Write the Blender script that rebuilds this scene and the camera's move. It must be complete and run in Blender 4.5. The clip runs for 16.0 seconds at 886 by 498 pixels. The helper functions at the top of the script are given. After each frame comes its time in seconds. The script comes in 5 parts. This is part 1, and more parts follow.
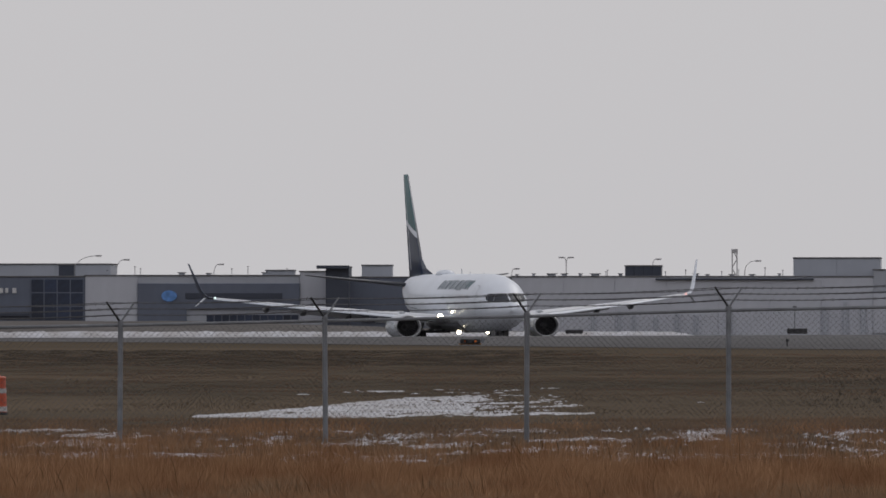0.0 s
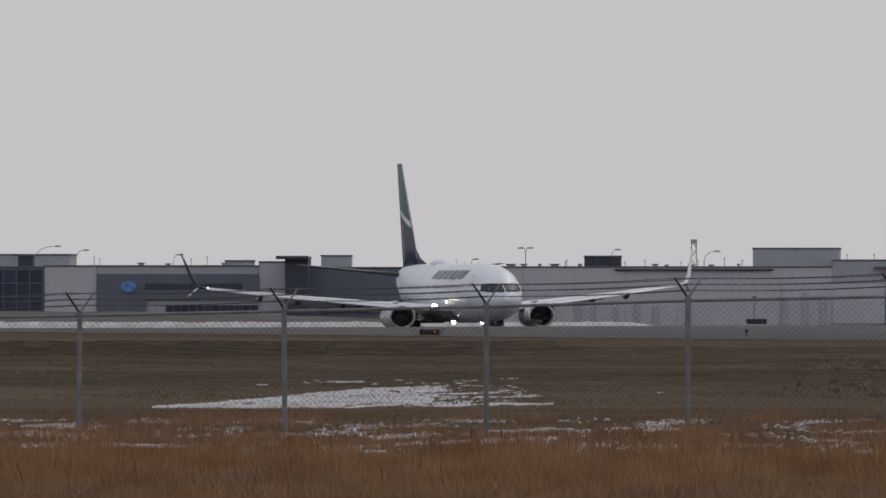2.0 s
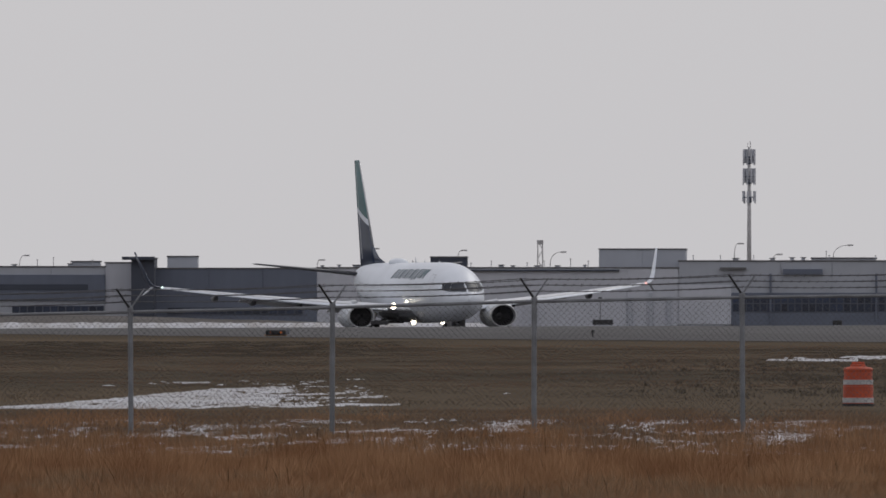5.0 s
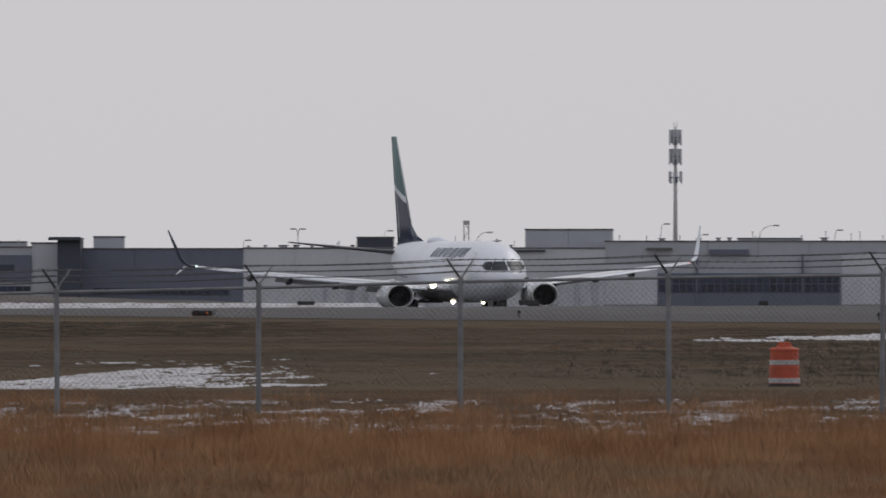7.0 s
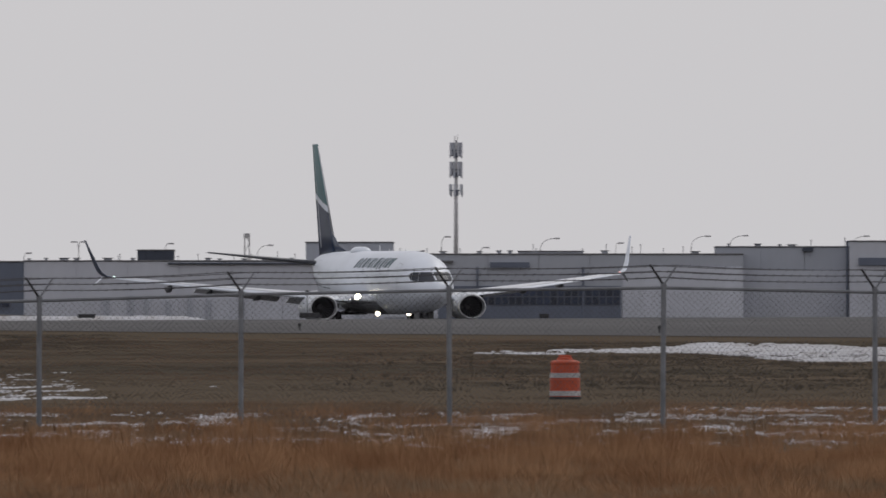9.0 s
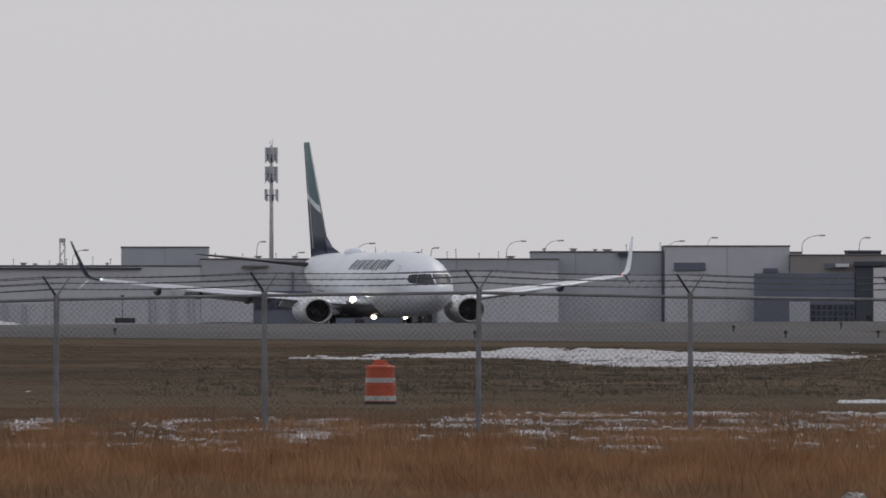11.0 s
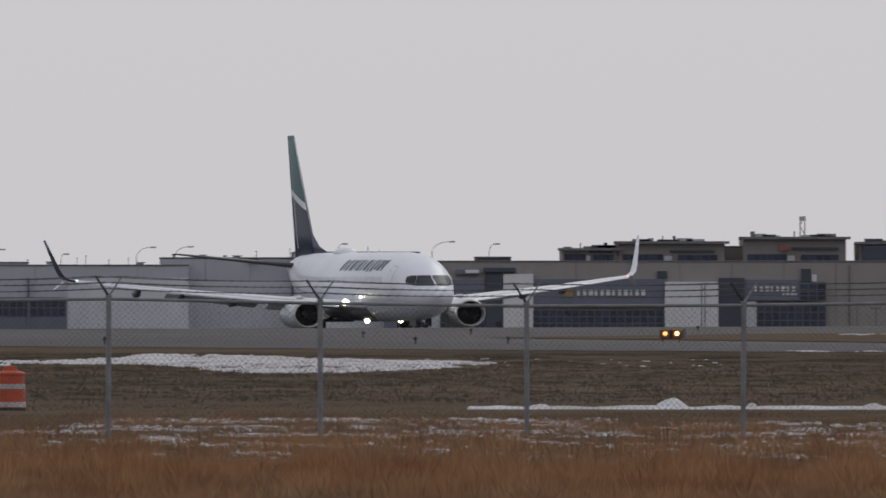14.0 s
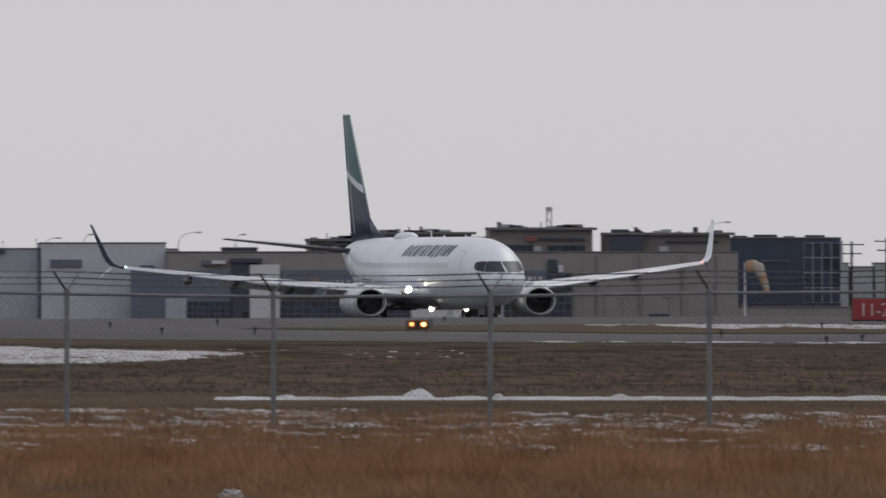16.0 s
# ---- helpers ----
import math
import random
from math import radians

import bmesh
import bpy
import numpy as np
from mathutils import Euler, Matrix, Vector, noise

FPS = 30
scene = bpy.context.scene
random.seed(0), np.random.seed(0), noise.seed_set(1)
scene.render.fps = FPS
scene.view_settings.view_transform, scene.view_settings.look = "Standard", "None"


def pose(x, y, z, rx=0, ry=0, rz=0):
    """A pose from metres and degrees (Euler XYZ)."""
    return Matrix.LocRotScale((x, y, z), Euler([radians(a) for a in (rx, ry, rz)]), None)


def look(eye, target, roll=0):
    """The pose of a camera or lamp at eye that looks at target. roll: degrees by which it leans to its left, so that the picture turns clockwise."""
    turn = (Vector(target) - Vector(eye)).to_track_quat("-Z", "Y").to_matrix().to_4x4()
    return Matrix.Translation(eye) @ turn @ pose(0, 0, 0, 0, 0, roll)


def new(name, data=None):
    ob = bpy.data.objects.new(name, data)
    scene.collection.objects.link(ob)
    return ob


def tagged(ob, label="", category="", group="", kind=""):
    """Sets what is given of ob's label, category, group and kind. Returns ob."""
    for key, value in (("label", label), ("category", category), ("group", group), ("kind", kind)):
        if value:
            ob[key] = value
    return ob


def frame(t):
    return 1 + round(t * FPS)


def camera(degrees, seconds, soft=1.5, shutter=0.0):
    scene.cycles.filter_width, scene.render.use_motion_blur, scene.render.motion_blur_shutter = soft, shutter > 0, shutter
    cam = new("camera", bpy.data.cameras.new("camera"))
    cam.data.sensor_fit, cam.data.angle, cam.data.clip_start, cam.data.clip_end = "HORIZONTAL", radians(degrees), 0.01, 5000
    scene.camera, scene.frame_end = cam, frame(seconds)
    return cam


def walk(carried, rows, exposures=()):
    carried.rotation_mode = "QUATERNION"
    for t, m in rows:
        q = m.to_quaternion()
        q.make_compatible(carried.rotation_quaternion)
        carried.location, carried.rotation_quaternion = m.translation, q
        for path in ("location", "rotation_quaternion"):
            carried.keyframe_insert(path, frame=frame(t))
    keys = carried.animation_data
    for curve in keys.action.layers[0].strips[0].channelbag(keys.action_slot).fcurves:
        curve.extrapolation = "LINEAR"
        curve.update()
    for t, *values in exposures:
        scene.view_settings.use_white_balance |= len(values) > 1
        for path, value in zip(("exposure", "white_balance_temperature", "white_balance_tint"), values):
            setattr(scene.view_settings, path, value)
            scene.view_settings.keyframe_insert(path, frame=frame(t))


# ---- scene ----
# The eye stands 2.05 m over the grass outside an airfield; +Y runs from it towards the runway.
EYE = (0.0, 0.0, 2.05)
cam = camera(1.8714, 16.0, soft=1.6, shutter=0.5)


def facing(turn, tilt):
    """The camera's pose, turned to the right and tilted upwards by milliradians."""
    return pose(*EYE, 90 + math.degrees(tilt / 1000), 0, -math.degrees(turn / 1000))


walk(cam, [
           (0, facing(-23.875, 2.021)),
           (0.2, facing(-23.719, 2.037)),
           (0.5, facing(-23.458, 1.829)),
           (0.7, facing(-23.312, 1.475)),
           (1, facing(-22.725, 1.604)),
           (1.2, facing(-22.569, 1.615)),
           (1.5, facing(-22.469, 1.638)),
           (1.7, facing(-22.469, 1.737)),
           (2, facing(-22.375, 1.667)),
           (2.2, facing(-22.292, 1.583)),
           (2.5, facing(-22.054, 1.542)),
           (2.7, facing(-21.840, 1.531)),
           (3, facing(-21.258, 1.458)),
           (3.2, facing(-20.833, 1.577)),
           (3.5, facing(-20.083, 1.604)),
           (3.7, facing(-19.454, 1.673)),
           (4, facing(-18.515, 1.700)),
           (4.2, facing(-18.083, 1.733)),
           (6.3, facing(-15.365, 1.406)),
           (6.5, facing(-15.260, 1.319)),
           (6.8, facing(-14.771, 1.110)),
           (7, facing(-13.985, 0.969)),
           (7.2, facing(-13.354, 0.885)),
           (7.5, facing(-12.613, 1.542)),
           (7.7, facing(-12.050, 1.510)),
           (7.8, facing(-11.690, 1.494)),
           (8, facing(-9.708, 1.479)),
           (8.2, facing(-8.721, 1.446)),
           (10.3, facing(-1.042, 1.458)),
           (10.5, facing(-0.385, 1.646)),
           (10.7, facing(0.285, 1.750)),
           (11, facing(0.908, 1.625)),
           (11.2, facing(1.544, 1.792)),
           (11.5, facing(3.229, 1.958)),
           (11.7, facing(3.992, 1.635)),
           (12, facing(5.137, 1.479)),
           (12.2, facing(5.975, 1.615)),
           (12.5, facing(7.346, 1.719)),
           (12.7, facing(8.262, 1.823)),
           (13, facing(9.700, 1.865)),
           (13.2, facing(10.637, 1.892)),
           (13.5, facing(12.506, 1.917)),
           (13.7, facing(13.354, 1.817)),
           (14, facing(14.554, 1.854)),
           (14.2, facing(15.267, 1.900)),
           (14.5, facing(16.387, 1.792)),
           (14.7, facing(17.342, 1.983)),
           (15, facing(18.617, 1.673)),
           (15.2, facing(19.688, 1.679)),
           (15.5, facing(21.137, 1.771)),
           (15.7, facing(22.167, 1.704)),
           (16, facing(23.896, 1.510))], [(0.0, 0.0), (4.0, 0.03), (7.5, 0.09), (16.0, 0.1)])

# ---- light: a bright, even overcast ----
world = bpy.data.worlds.new("overcast_sky")
scene.world = world
world.use_nodes = True
wn, wl = world.node_tree.nodes, world.node_tree.links
sky = wn.new("ShaderNodeTexSky")
sky.sky_type, sky.sun_disc = "NISHITA", False
sky.sun_elevation, sky.sun_rotation = radians(38), radians(150)
veil = wn.new("ShaderNodeMixRGB")
veil.inputs[0].default_value = 0.93
veil.inputs[2].default_value = (5.62, 5.5, 5.72, 1)
wl.new(sky.outputs[0], veil.inputs[1])
wl.new(veil.outputs[0], wn["Background"].inputs[0])
wn["Background"].inputs[1].default_value = 0.1
sun = new("sun", bpy.data.lights.new("sun", "SUN"))
sun.data.energy, sun.data.angle, sun.data.color = 0.6, radians(25), (1.0, 0.96, 0.9)
sun.matrix_world = look((0, 0, 60), (Vector((0, 0, 60)) + Vector((-0.42, -0.62, -0.66))))

# ---- materials ----
def material(name, colour, rough=0.7, metal=0.0, spread=0.12, grain=2.0, fine=30.0, bump=0.0, glow=0.0, other=None, stretch=(1, 1, 1), island=0.0, piece=0.0, gloss=0.5):
    """A node material: two scales of noise vary the colour; other is the colour of stains."""
    m = bpy.data.materials.new(name)
    m.use_nodes = True
    n, l = m.node_tree.nodes, m.node_tree.links
    b = n["Principled BSDF"]
    b.inputs["Roughness"].default_value, b.inputs["Metallic"].default_value = rough, metal
    b.inputs["Specular IOR Level"].default_value = gloss
    co = n.new("ShaderNodeTexCoord")
    mp = n.new("ShaderNodeMapping")
    mp.inputs["Scale"].default_value = stretch
    l.new(co.outputs["Object"], mp.inputs[0])
    big, small = n.new("ShaderNodeTexNoise"), n.new("ShaderNodeTexNoise")
    big.inputs["Scale"].default_value, small.inputs["Scale"].default_value = grain, fine
    big.inputs["Detail"].default_value = 5
    for t in (big, small):
        l.new(mp.outputs[0], t.inputs["Vector"])
    ramp = n.new("ShaderNodeValToRGB")
    ramp.color_ramp.elements[0].position, ramp.color_ramp.elements[1].position = 0.36, 0.66
    dark = other or tuple(c * (1 - 2.2 * spread) for c in colour)
    ramp.color_ramp.elements[0].color, ramp.color_ramp.elements[1].color = (*dark, 1), (*colour, 1)
    l.new(big.outputs[0], ramp.inputs[0])
    hsv = n.new("ShaderNodeHueSaturation")
    l.new(ramp.outputs[0], hsv.inputs["Color"])
    val = n.new("ShaderNodeMapRange")
    val.inputs["To Min"].default_value, val.inputs["To Max"].default_value = 1 - 1.5 * spread, 1 + 1.5 * spread
    source = small.outputs[0]
    if island or piece:
        info = n.new("ShaderNodeNewGeometry") if island else n.new("ShaderNodeObjectInfo")
        source = info.outputs["Random Per Island"] if island else info.outputs["Random"]
        val.inputs["To Min"].default_value, val.inputs["To Max"].default_value = 1 - (island or piece), 1 + (island or piece)
    l.new(source, val.inputs[0])
    l.new(val.outputs[0], hsv.inputs["Value"])
    l.new(hsv.outputs[0], b.inputs["Base Color"])
    if bump:
        bp = n.new("ShaderNodeBump")
        bp.inputs["Strength"].default_value = bump
        l.new(small.outputs[0], bp.inputs["Height"])
        l.new(bp.outputs[0], b.inputs["Normal"])
    if glow:
        b.inputs["Emission Color"].default_value = (*colour, 1)
        b.inputs["Emission Strength"].default_value = glow
    return m


# ---- mesh helpers ----
def mesh_ob(name, bm, mats, parent=None, label="", smooth=False):
    me = bpy.data.meshes.new(name)
    bm.to_mesh(me)
    bm.free()
    for m in mats if isinstance(mats, (list, tuple)) else [mats]:
        me.materials.append(m)
    if smooth:
        for p in me.polygons:
            p.use_smooth = True
    ob = new(name, me)
    if parent is not None:
        ob.parent = parent
    if label:
        ob["label"] = label
    return ob


def part(name, bm, mats, parent, label="", smooth=False):
    return mesh_ob(name, bm, mats, parent, label, smooth)


def raw(name, verts, faces, mats, parent=None, smooth=False):
    me = bpy.data.meshes.new(name)
    me.from_pydata(verts, [], faces)
    me.materials.append(mats)
    if smooth:
        for p in me.polygons:
            p.use_smooth = True
    ob = new(name, me)
    if parent is not None:
        ob.parent = parent
    return ob


def box(x0, x1, y0, y1, z0, z1, bevel=0.0, bm=None):
    bm = bm or bmesh.new()
    vs = bmesh.ops.create_cube(bm, size=1)["verts"]
    for v in vs:
        v.co = Vector(((x0 + x1) / 2 + v.co.x * (x1 - x0), (y0 + y1) / 2 + v.co.y * (y1 - y0), (z0 + z1) / 2 + v.co.z * (z1 - z0)))
    if bevel:
        es = list({e for v in vs for e in v.link_edges})
        bmesh.ops.bevel(bm, geom=es, offset=bevel, segments=1, affect="EDGES")
    return bm


def rod(a, b, r0, r1=None, n=8, bm=None):
    bm = bm or bmesh.new()
    a, b = Vector(a), Vector(b)
    q = (b - a).to_track_quat("Z", "Y").to_matrix().to_4x4()
    bmesh.ops.create_cone(bm, cap_ends=True, segments=n, radius1=r0, radius2=r0 if r1 is None else r1, depth=(b - a).length,
                          matrix=Matrix.Translation((a + b) / 2) @ q)
    return bm


def lathe(profile, n=24, axis="Z", bm=None, at=(0, 0, 0)):
    """Turns (radius, along) pairs round an axis through at."""
    bm = bm or bmesh.new()
    rings = []
    for r, h in profile:
        ring = []
        for i in range(n):
            a = 2 * math.pi * i / n
            p = (r * math.cos(a), r * math.sin(a), h) if axis == "Z" else (h, r * math.cos(a), r * math.sin(a))
            ring.append(bm.verts.new(Vector(at) + Vector(p)))
        rings.append(ring)
    for p, q in zip(rings, rings[1:]):
        for i in range(n):
            bm.faces.new((p[i], p[(i + 1) % n], q[(i + 1) % n], q[i]))
    return bm


def loft(sections, caps=True, bm=None):
    """Skins closed sections of equal length."""
    bm = bm or bmesh.new()
    rings = [[bm.verts.new(p) for p in s] for s in sections]
    n = len(rings[0])
    for p, q in zip(rings, rings[1:]):
        for i in range(n):
            bm.faces.new((p[i], p[(i + 1) % n], q[(i + 1) % n], q[i]))
    if caps:
        bm.faces.new(rings[0])
        bm.faces.new(rings[-1][::-1])
    bmesh.ops.recalc_face_normals(bm, faces=bm.faces)
    return bm


def thing(name, label, category, m=None, group="", kind=""):
    ob = new(name)
    if m is not None:
        ob.matrix_world = m
    return tagged(ob, label, category, group, kind)


M_CONCRETE = material("pavement_concrete", (0.121, 0.118, 0.12), 0.85, grain=0.05, fine=0.6, spread=0.1, stretch=(0.5, 0.1, 1), gloss=0.05)
M_SOIL = material("dry_turf", (0.134, 0.105, 0.077), 0.95, grain=0.09, fine=2.5, spread=0.12, other=(0.092, 0.077, 0.059), stretch=(0.25, 0.14, 1), gloss=0.0)
M_STRAW = material("tall_dry_grass", (0.385, 0.223, 0.124), 0.9, grain=0.9, fine=5, other=(0.235, 0.122, 0.066), island=0.2, gloss=0.0, stretch=(1, 0.12, 0.5))
M_KHAKI = material("bleached_khaki_grass", (0.33, 0.235, 0.15), 0.9, grain=0.7, fine=5, other=(0.17, 0.115, 0.075), island=0.2, gloss=0.0, stretch=(1, 0.12, 0.5))
M_TUFT = material("short_dry_grass", (0.245, 0.165, 0.108), 0.9, grain=0.15, fine=5, other=(0.18, 0.122, 0.084), island=0.3, gloss=0.0, stretch=(1, 0.3, 1))
M_WEED = material("dark_weed_clump", (0.108, 0.092, 0.074), 0.95, grain=0.5, fine=6, other=(0.066, 0.058, 0.048), island=0.22, gloss=0.0)
M_STALK = material("dead_weed_stalk", (0.07, 0.045, 0.03), 0.95, grain=2, fine=20, island=0.3, gloss=0.0)
M_RUSTY = material("rust_tinged_turf_grass", (0.198, 0.128, 0.089), 0.9, grain=0.15, fine=5, other=(0.14, 0.098, 0.072), island=0.16, gloss=0.0, stretch=(0.25, 0.14, 1))
M_TURF = material("dull_turf_grass", (0.162, 0.127, 0.093), 0.9, grain=0.09, fine=5, other=(0.112, 0.094, 0.073), island=0.16, gloss=0.0, stretch=(0.25, 0.14, 1))
M_SNOW = material("old_snow", (0.55, 0.56, 0.6), 0.85, grain=0.7, fine=7, spread=0.14, stretch=(1, 0.25, 1), gloss=0.0, other=(0.4, 0.39, 0.39))
M_GALV = material("galvanised_steel", (0.21, 0.22, 0.24), 0.65, 0.2, grain=3, fine=40, spread=0.14)
M_WIRE = material("dark_weathered_wire", (0.12, 0.12, 0.13), 0.6, 0.4, grain=3, fine=40)
M_ORANGE = material("orange_plastic", (0.46, 0.073, 0.028), 0.6, grain=3, fine=25, spread=0.12)
M_BAND = material("white_reflective_band", (0.46, 0.46, 0.47), 0.6, grain=6, fine=40, spread=0.12)
M_RUBBER = material("black_rubber", (0.02, 0.02, 0.022), 0.8)
M_BLACK = material("dark_painted_metal", (0.025, 0.025, 0.028), 0.6)
M_AMBER = material("amber_lamp", (1.0, 0.5, 0.2), 0.3, glow=5.0)
M_AMBER_LOW = material("amber_lamp_fading", (1.0, 0.44, 0.14), 0.3, glow=2.2)
M_AMBER_DIM = material("amber_lamp_resting", (0.7, 0.2, 0.05), 0.3, glow=0.22)
M_AMBER_OFF = material("amber_lamp_unlit", (0.3, 0.08, 0.02), 0.35, glow=0.06)
M_BEAM = material("lit_landing_lamp", (1.0, 0.88, 0.66), 0.2, glow=9)
# white paint, with a slight blue tint mixed in for the haze
M_WHITE = material("haze_tinted_white_paint", (0.737, 0.780, 0.855), 0.38, grain=0.3, fine=2, spread=0.03)
M_GREYPAINT = material("light_grey_wing_paint", (0.7, 0.72, 0.76), 0.4, grain=0.4, fine=3, spread=0.05)
M_LIP = material("dull_metal_lip", (0.55, 0.56, 0.58), 0.45, 0.4, spread=0.06)
M_NAVY = material("slate_navy_paint", (0.022, 0.04, 0.085), 0.45, grain=0.4, fine=3)
M_TEAL = material("teal_green_paint", (0.03, 0.14, 0.155), 0.45, grain=0.4, fine=3)
M_LOGO = material("muted_teal_lettering_paint", (0.12, 0.165, 0.2), 0.5)
# blue-grey in the base colour stands for the sky reflected in the panes
M_GLASS = material("dark_cockpit_glass", (0.034, 0.041, 0.056), 0.4, gloss=0.2)
M_CABIN = material("cabin_window_acrylic", (0.52, 0.55, 0.61), 0.3)
M_DARK = material("dark_intake", (0.02, 0.02, 0.023), 0.7)
M_FAN = material("fan_blade_metal", (0.17, 0.17, 0.185), 0.45, 0.5)
M_TYRE = M_RUBBER

# ---- the ground: one sheet out to the horizon, rising to a low crest before the runway ----
GROUND_Y = [-300, 200, 240, 300, 340, 380, 400, 430, 460, 500, 550, 600, 650, 700, 760, 820, 900, 1000, 1100, 1250, 1300, 1350, 1400, 1450, 1505, 1545, 1649, 1766, 1863, 2000, 3000, 4950]
GROUND_Z = [0, 0, 0, 0, 0, 0, 0, 0, 0, 0, 0, 0, 0, 0.03, 0.06, 0.1, 0.15, 0.2, 0.25, 0.37, 0.41, 0.45, 0.49, 0.25, 0.04, -0.08, -0.3, -0.62, -0.84, -0.95, -1.6, -1.6]


def gz(y, x=0.0):
    """Ground height; the crest climbs slowly towards +X."""
    return float(np.interp(y, GROUND_Y, GROUND_Z)) + 0.0042 * min(max(x, -60), 60) * float(np.interp(y, [1300, 1400, 1450, 1505], [0, 1, 1, 0]))


def sheet(name, xs, ys, mat, lift=0.0, rough=0.0, keep=None):
    verts = [(x, y, gz(y, x) + lift + (rough * noise.noise((x * 0.13, y * 0.03, 0)) if 420 < y < 900 else 0)) for y in ys for x in xs]
    n = len(xs)
    faces = [(j * n + i, j * n + i + 1, (j + 1) * n + i + 1, (j + 1) * n + i) for j in range(len(ys) - 1) for i in range(n - 1)]
    return raw(name, verts, faces, mat, smooth=True)


xs = [-4500, -600, -150, -80] + [-60 + 2.5 * i for i in range(49)] + [80, 150, 600, 4500]
ground = tagged(sheet("ground", xs, GROUND_Y, M_SOIL), "wide flat airfield of short dry brown turf", "ground", kind="structure")


def near_edge(x):
    return float(np.interp(x, [-60, -39, -25, -13, 2, 10, 27, 45, 80], [1245, 1190, 1130, 1080, 1035, 1005, 953, 925, 895]))


def paved(name, label, ys0, ys1, cols, lift):
    vs, fs = [], []
    steps = 33
    for i, x in enumerate(cols):
        a, b = ys0(x), ys1(x)
        for j in range(steps):
            y = a + (b - a) * j / (steps - 1)
            vs.append((x, y, gz(y, x) + lift))
    for i in range(len(cols) - 1):
        for j in range(steps - 1):
            k = i * steps + j
            fs.append((k, k + steps, k + steps + 1, k + 1))
    ob = raw(name, vs, fs, M_CONCRETE, smooth=True)
    return tagged(ob, label, "pavement", kind="structure")


cols = [-120 + 8 * i for i in range(31)]
paved("taxiway", "weathered grey concrete taxiway with worn edges", near_edge, lambda x: 1440, cols, 0.02)
paved("runway", "grey asphalt runway beyond the low crest", lambda x: 1455, lambda x: 1930, cols, 0.02)


island_x = [19 + 3 * i for i in range(22)]
vs, fs = [], []
for i, x in enumerate(island_x):
    half = 92 * min(1, (x - 19) / 16) * (1 + 0.08 * noise.noise((x * 0.4, 3, 1)))
    for y in (1192 - half, 1192, 1192 + 0.95 * half):
        vs.append((x, y, gz(y, x) + 0.05))
for i in range(len(island_x) - 1):
    for j in range(2):
        k = i * 3 + j
        fs.append((k, k + 3, k + 4, k + 1))
tagged(raw("grass_island", vs, fs, M_SOIL, smooth=True), "brown grass island between taxiway and runway", "ground", kind="structure")


# ---- snow left in the turf ----
def inside(px, py, poly):
    hit = np.zeros(px.shape, bool)
    for (x0, y0), (x1, y1) in zip(poly, poly[1:] + poly[:1]):
        c = (y0 > py) != (y1 > py)
        hit ^= c & (px < (x1 - x0) * (py - y0) / ((y1 - y0) or 1e-9) + x0)
    return hit


def snow(name, label, poly, sx, sy, cut, thick=0.04, grain=(1.2, 0.08), seed=0.0, rag=0.5, crumb=0.45):
    """Melting snow: cells of an outline that a patchy field keeps, with a skin of some depth."""
    ax = np.arange(min(p[0] for p in poly), max(p[0] for p in poly), sx)
    ay = np.arange(min(p[1] for p in poly), max(p[1] for p in poly), sy)
    gx, gy = np.meshgrid(ax, ay)
    ok = inside(gx, gy, poly)
    reach = sum(inside(gx + a, gy + b, poly).astype(float) for a, b in ((-rag, 0), (rag, 0), (0, -rag * 18), (0, rag * 18), (-rag / 2, 0), (rag / 2, 0), (0, rag * 8), (0, -rag * 8))) / 8
    verts, faces, seen = [], [], {}

    def vert(i, j):
        if (i, j) not in seen:
            x, y = ax[0] + i * sx, ay[0] + j * sy
            jx, jy = noise.noise((x * 3.1, y * 1.3, 5 + seed)) * sx * 0.5, noise.noise((x * 2.7, y * 1.7, 9 + seed)) * sy * 0.5
            seen[i, j] = len(verts)
            verts.append((x + jx, y + jy, gz(y) + thick * (1.0 + 0.8 * noise.noise((x * 1.7, y * 0.4, seed)))))
        return seen[i, j]

    for j in range(len(ay)):
        for i in range(len(ax)):
            if not ok[j, i]:
                continue
            x, y = ax[i], ay[j]
            f = noise.noise((x * grain[0], y * grain[1], seed)) + 0.5 * noise.noise((x * grain[0] * 3.1, y * grain[1] * 3.1, seed + 3)) + crumb * noise.noise((x * grain[0] * 9, y * grain[1] * 6, seed + 6))
            if f > cut + 0.95 * (1 - reach[j, i]):
                faces.append((vert(i, j), vert(i + 1, j), vert(i + 1, j + 1), vert(i, j + 1)))
    if not faces:
        return None
    uses = np.bincount(np.array(faces).reshape(-1), minlength=len(verts))
    verts = [(x, y, z if u > 3 else gz(y) - 0.01) for (x, y, z), u in zip(verts, uses)]
    ob = raw(name, verts, faces, M_SNOW, smooth=True)
    return tagged(ob, label, "snow", kind="stuff")


snow("snow_patch", "thin patch of old snow lying in a hollow of the brown turf",
     [(-16.52, 489), (-14.66, 486), (-12.5, 488), (-11.6, 507), (-12.75, 570), (-13.56, 612), (-14.87, 588), (-15.41, 540), (-15.94, 505)], 0.05, 0.8, -0.5, thick=0.022, grain=(0.9, 0.07), seed=1, rag=0.42, crumb=0.8)
snow("snow_patch", "broken melting edge of a snow patch among tufts",
     [(-13.2, 488), (-10.7, 493), (-9.9, 540), (-12.0, 610), (-13.5, 612)], 0.045, 0.7, 0.3, thick=0.018, grain=(1.1, 0.09), seed=21, rag=0.15, crumb=1.1)
snow("snow_patch", "scattered remains of snow between grass tufts",
     [(-18.51, 610), (-12.21, 610), (-12.40, 660), (-18.27, 640)], 0.08, 1.2, 0.3, thick=0.02, seed=2, crumb=0.8)
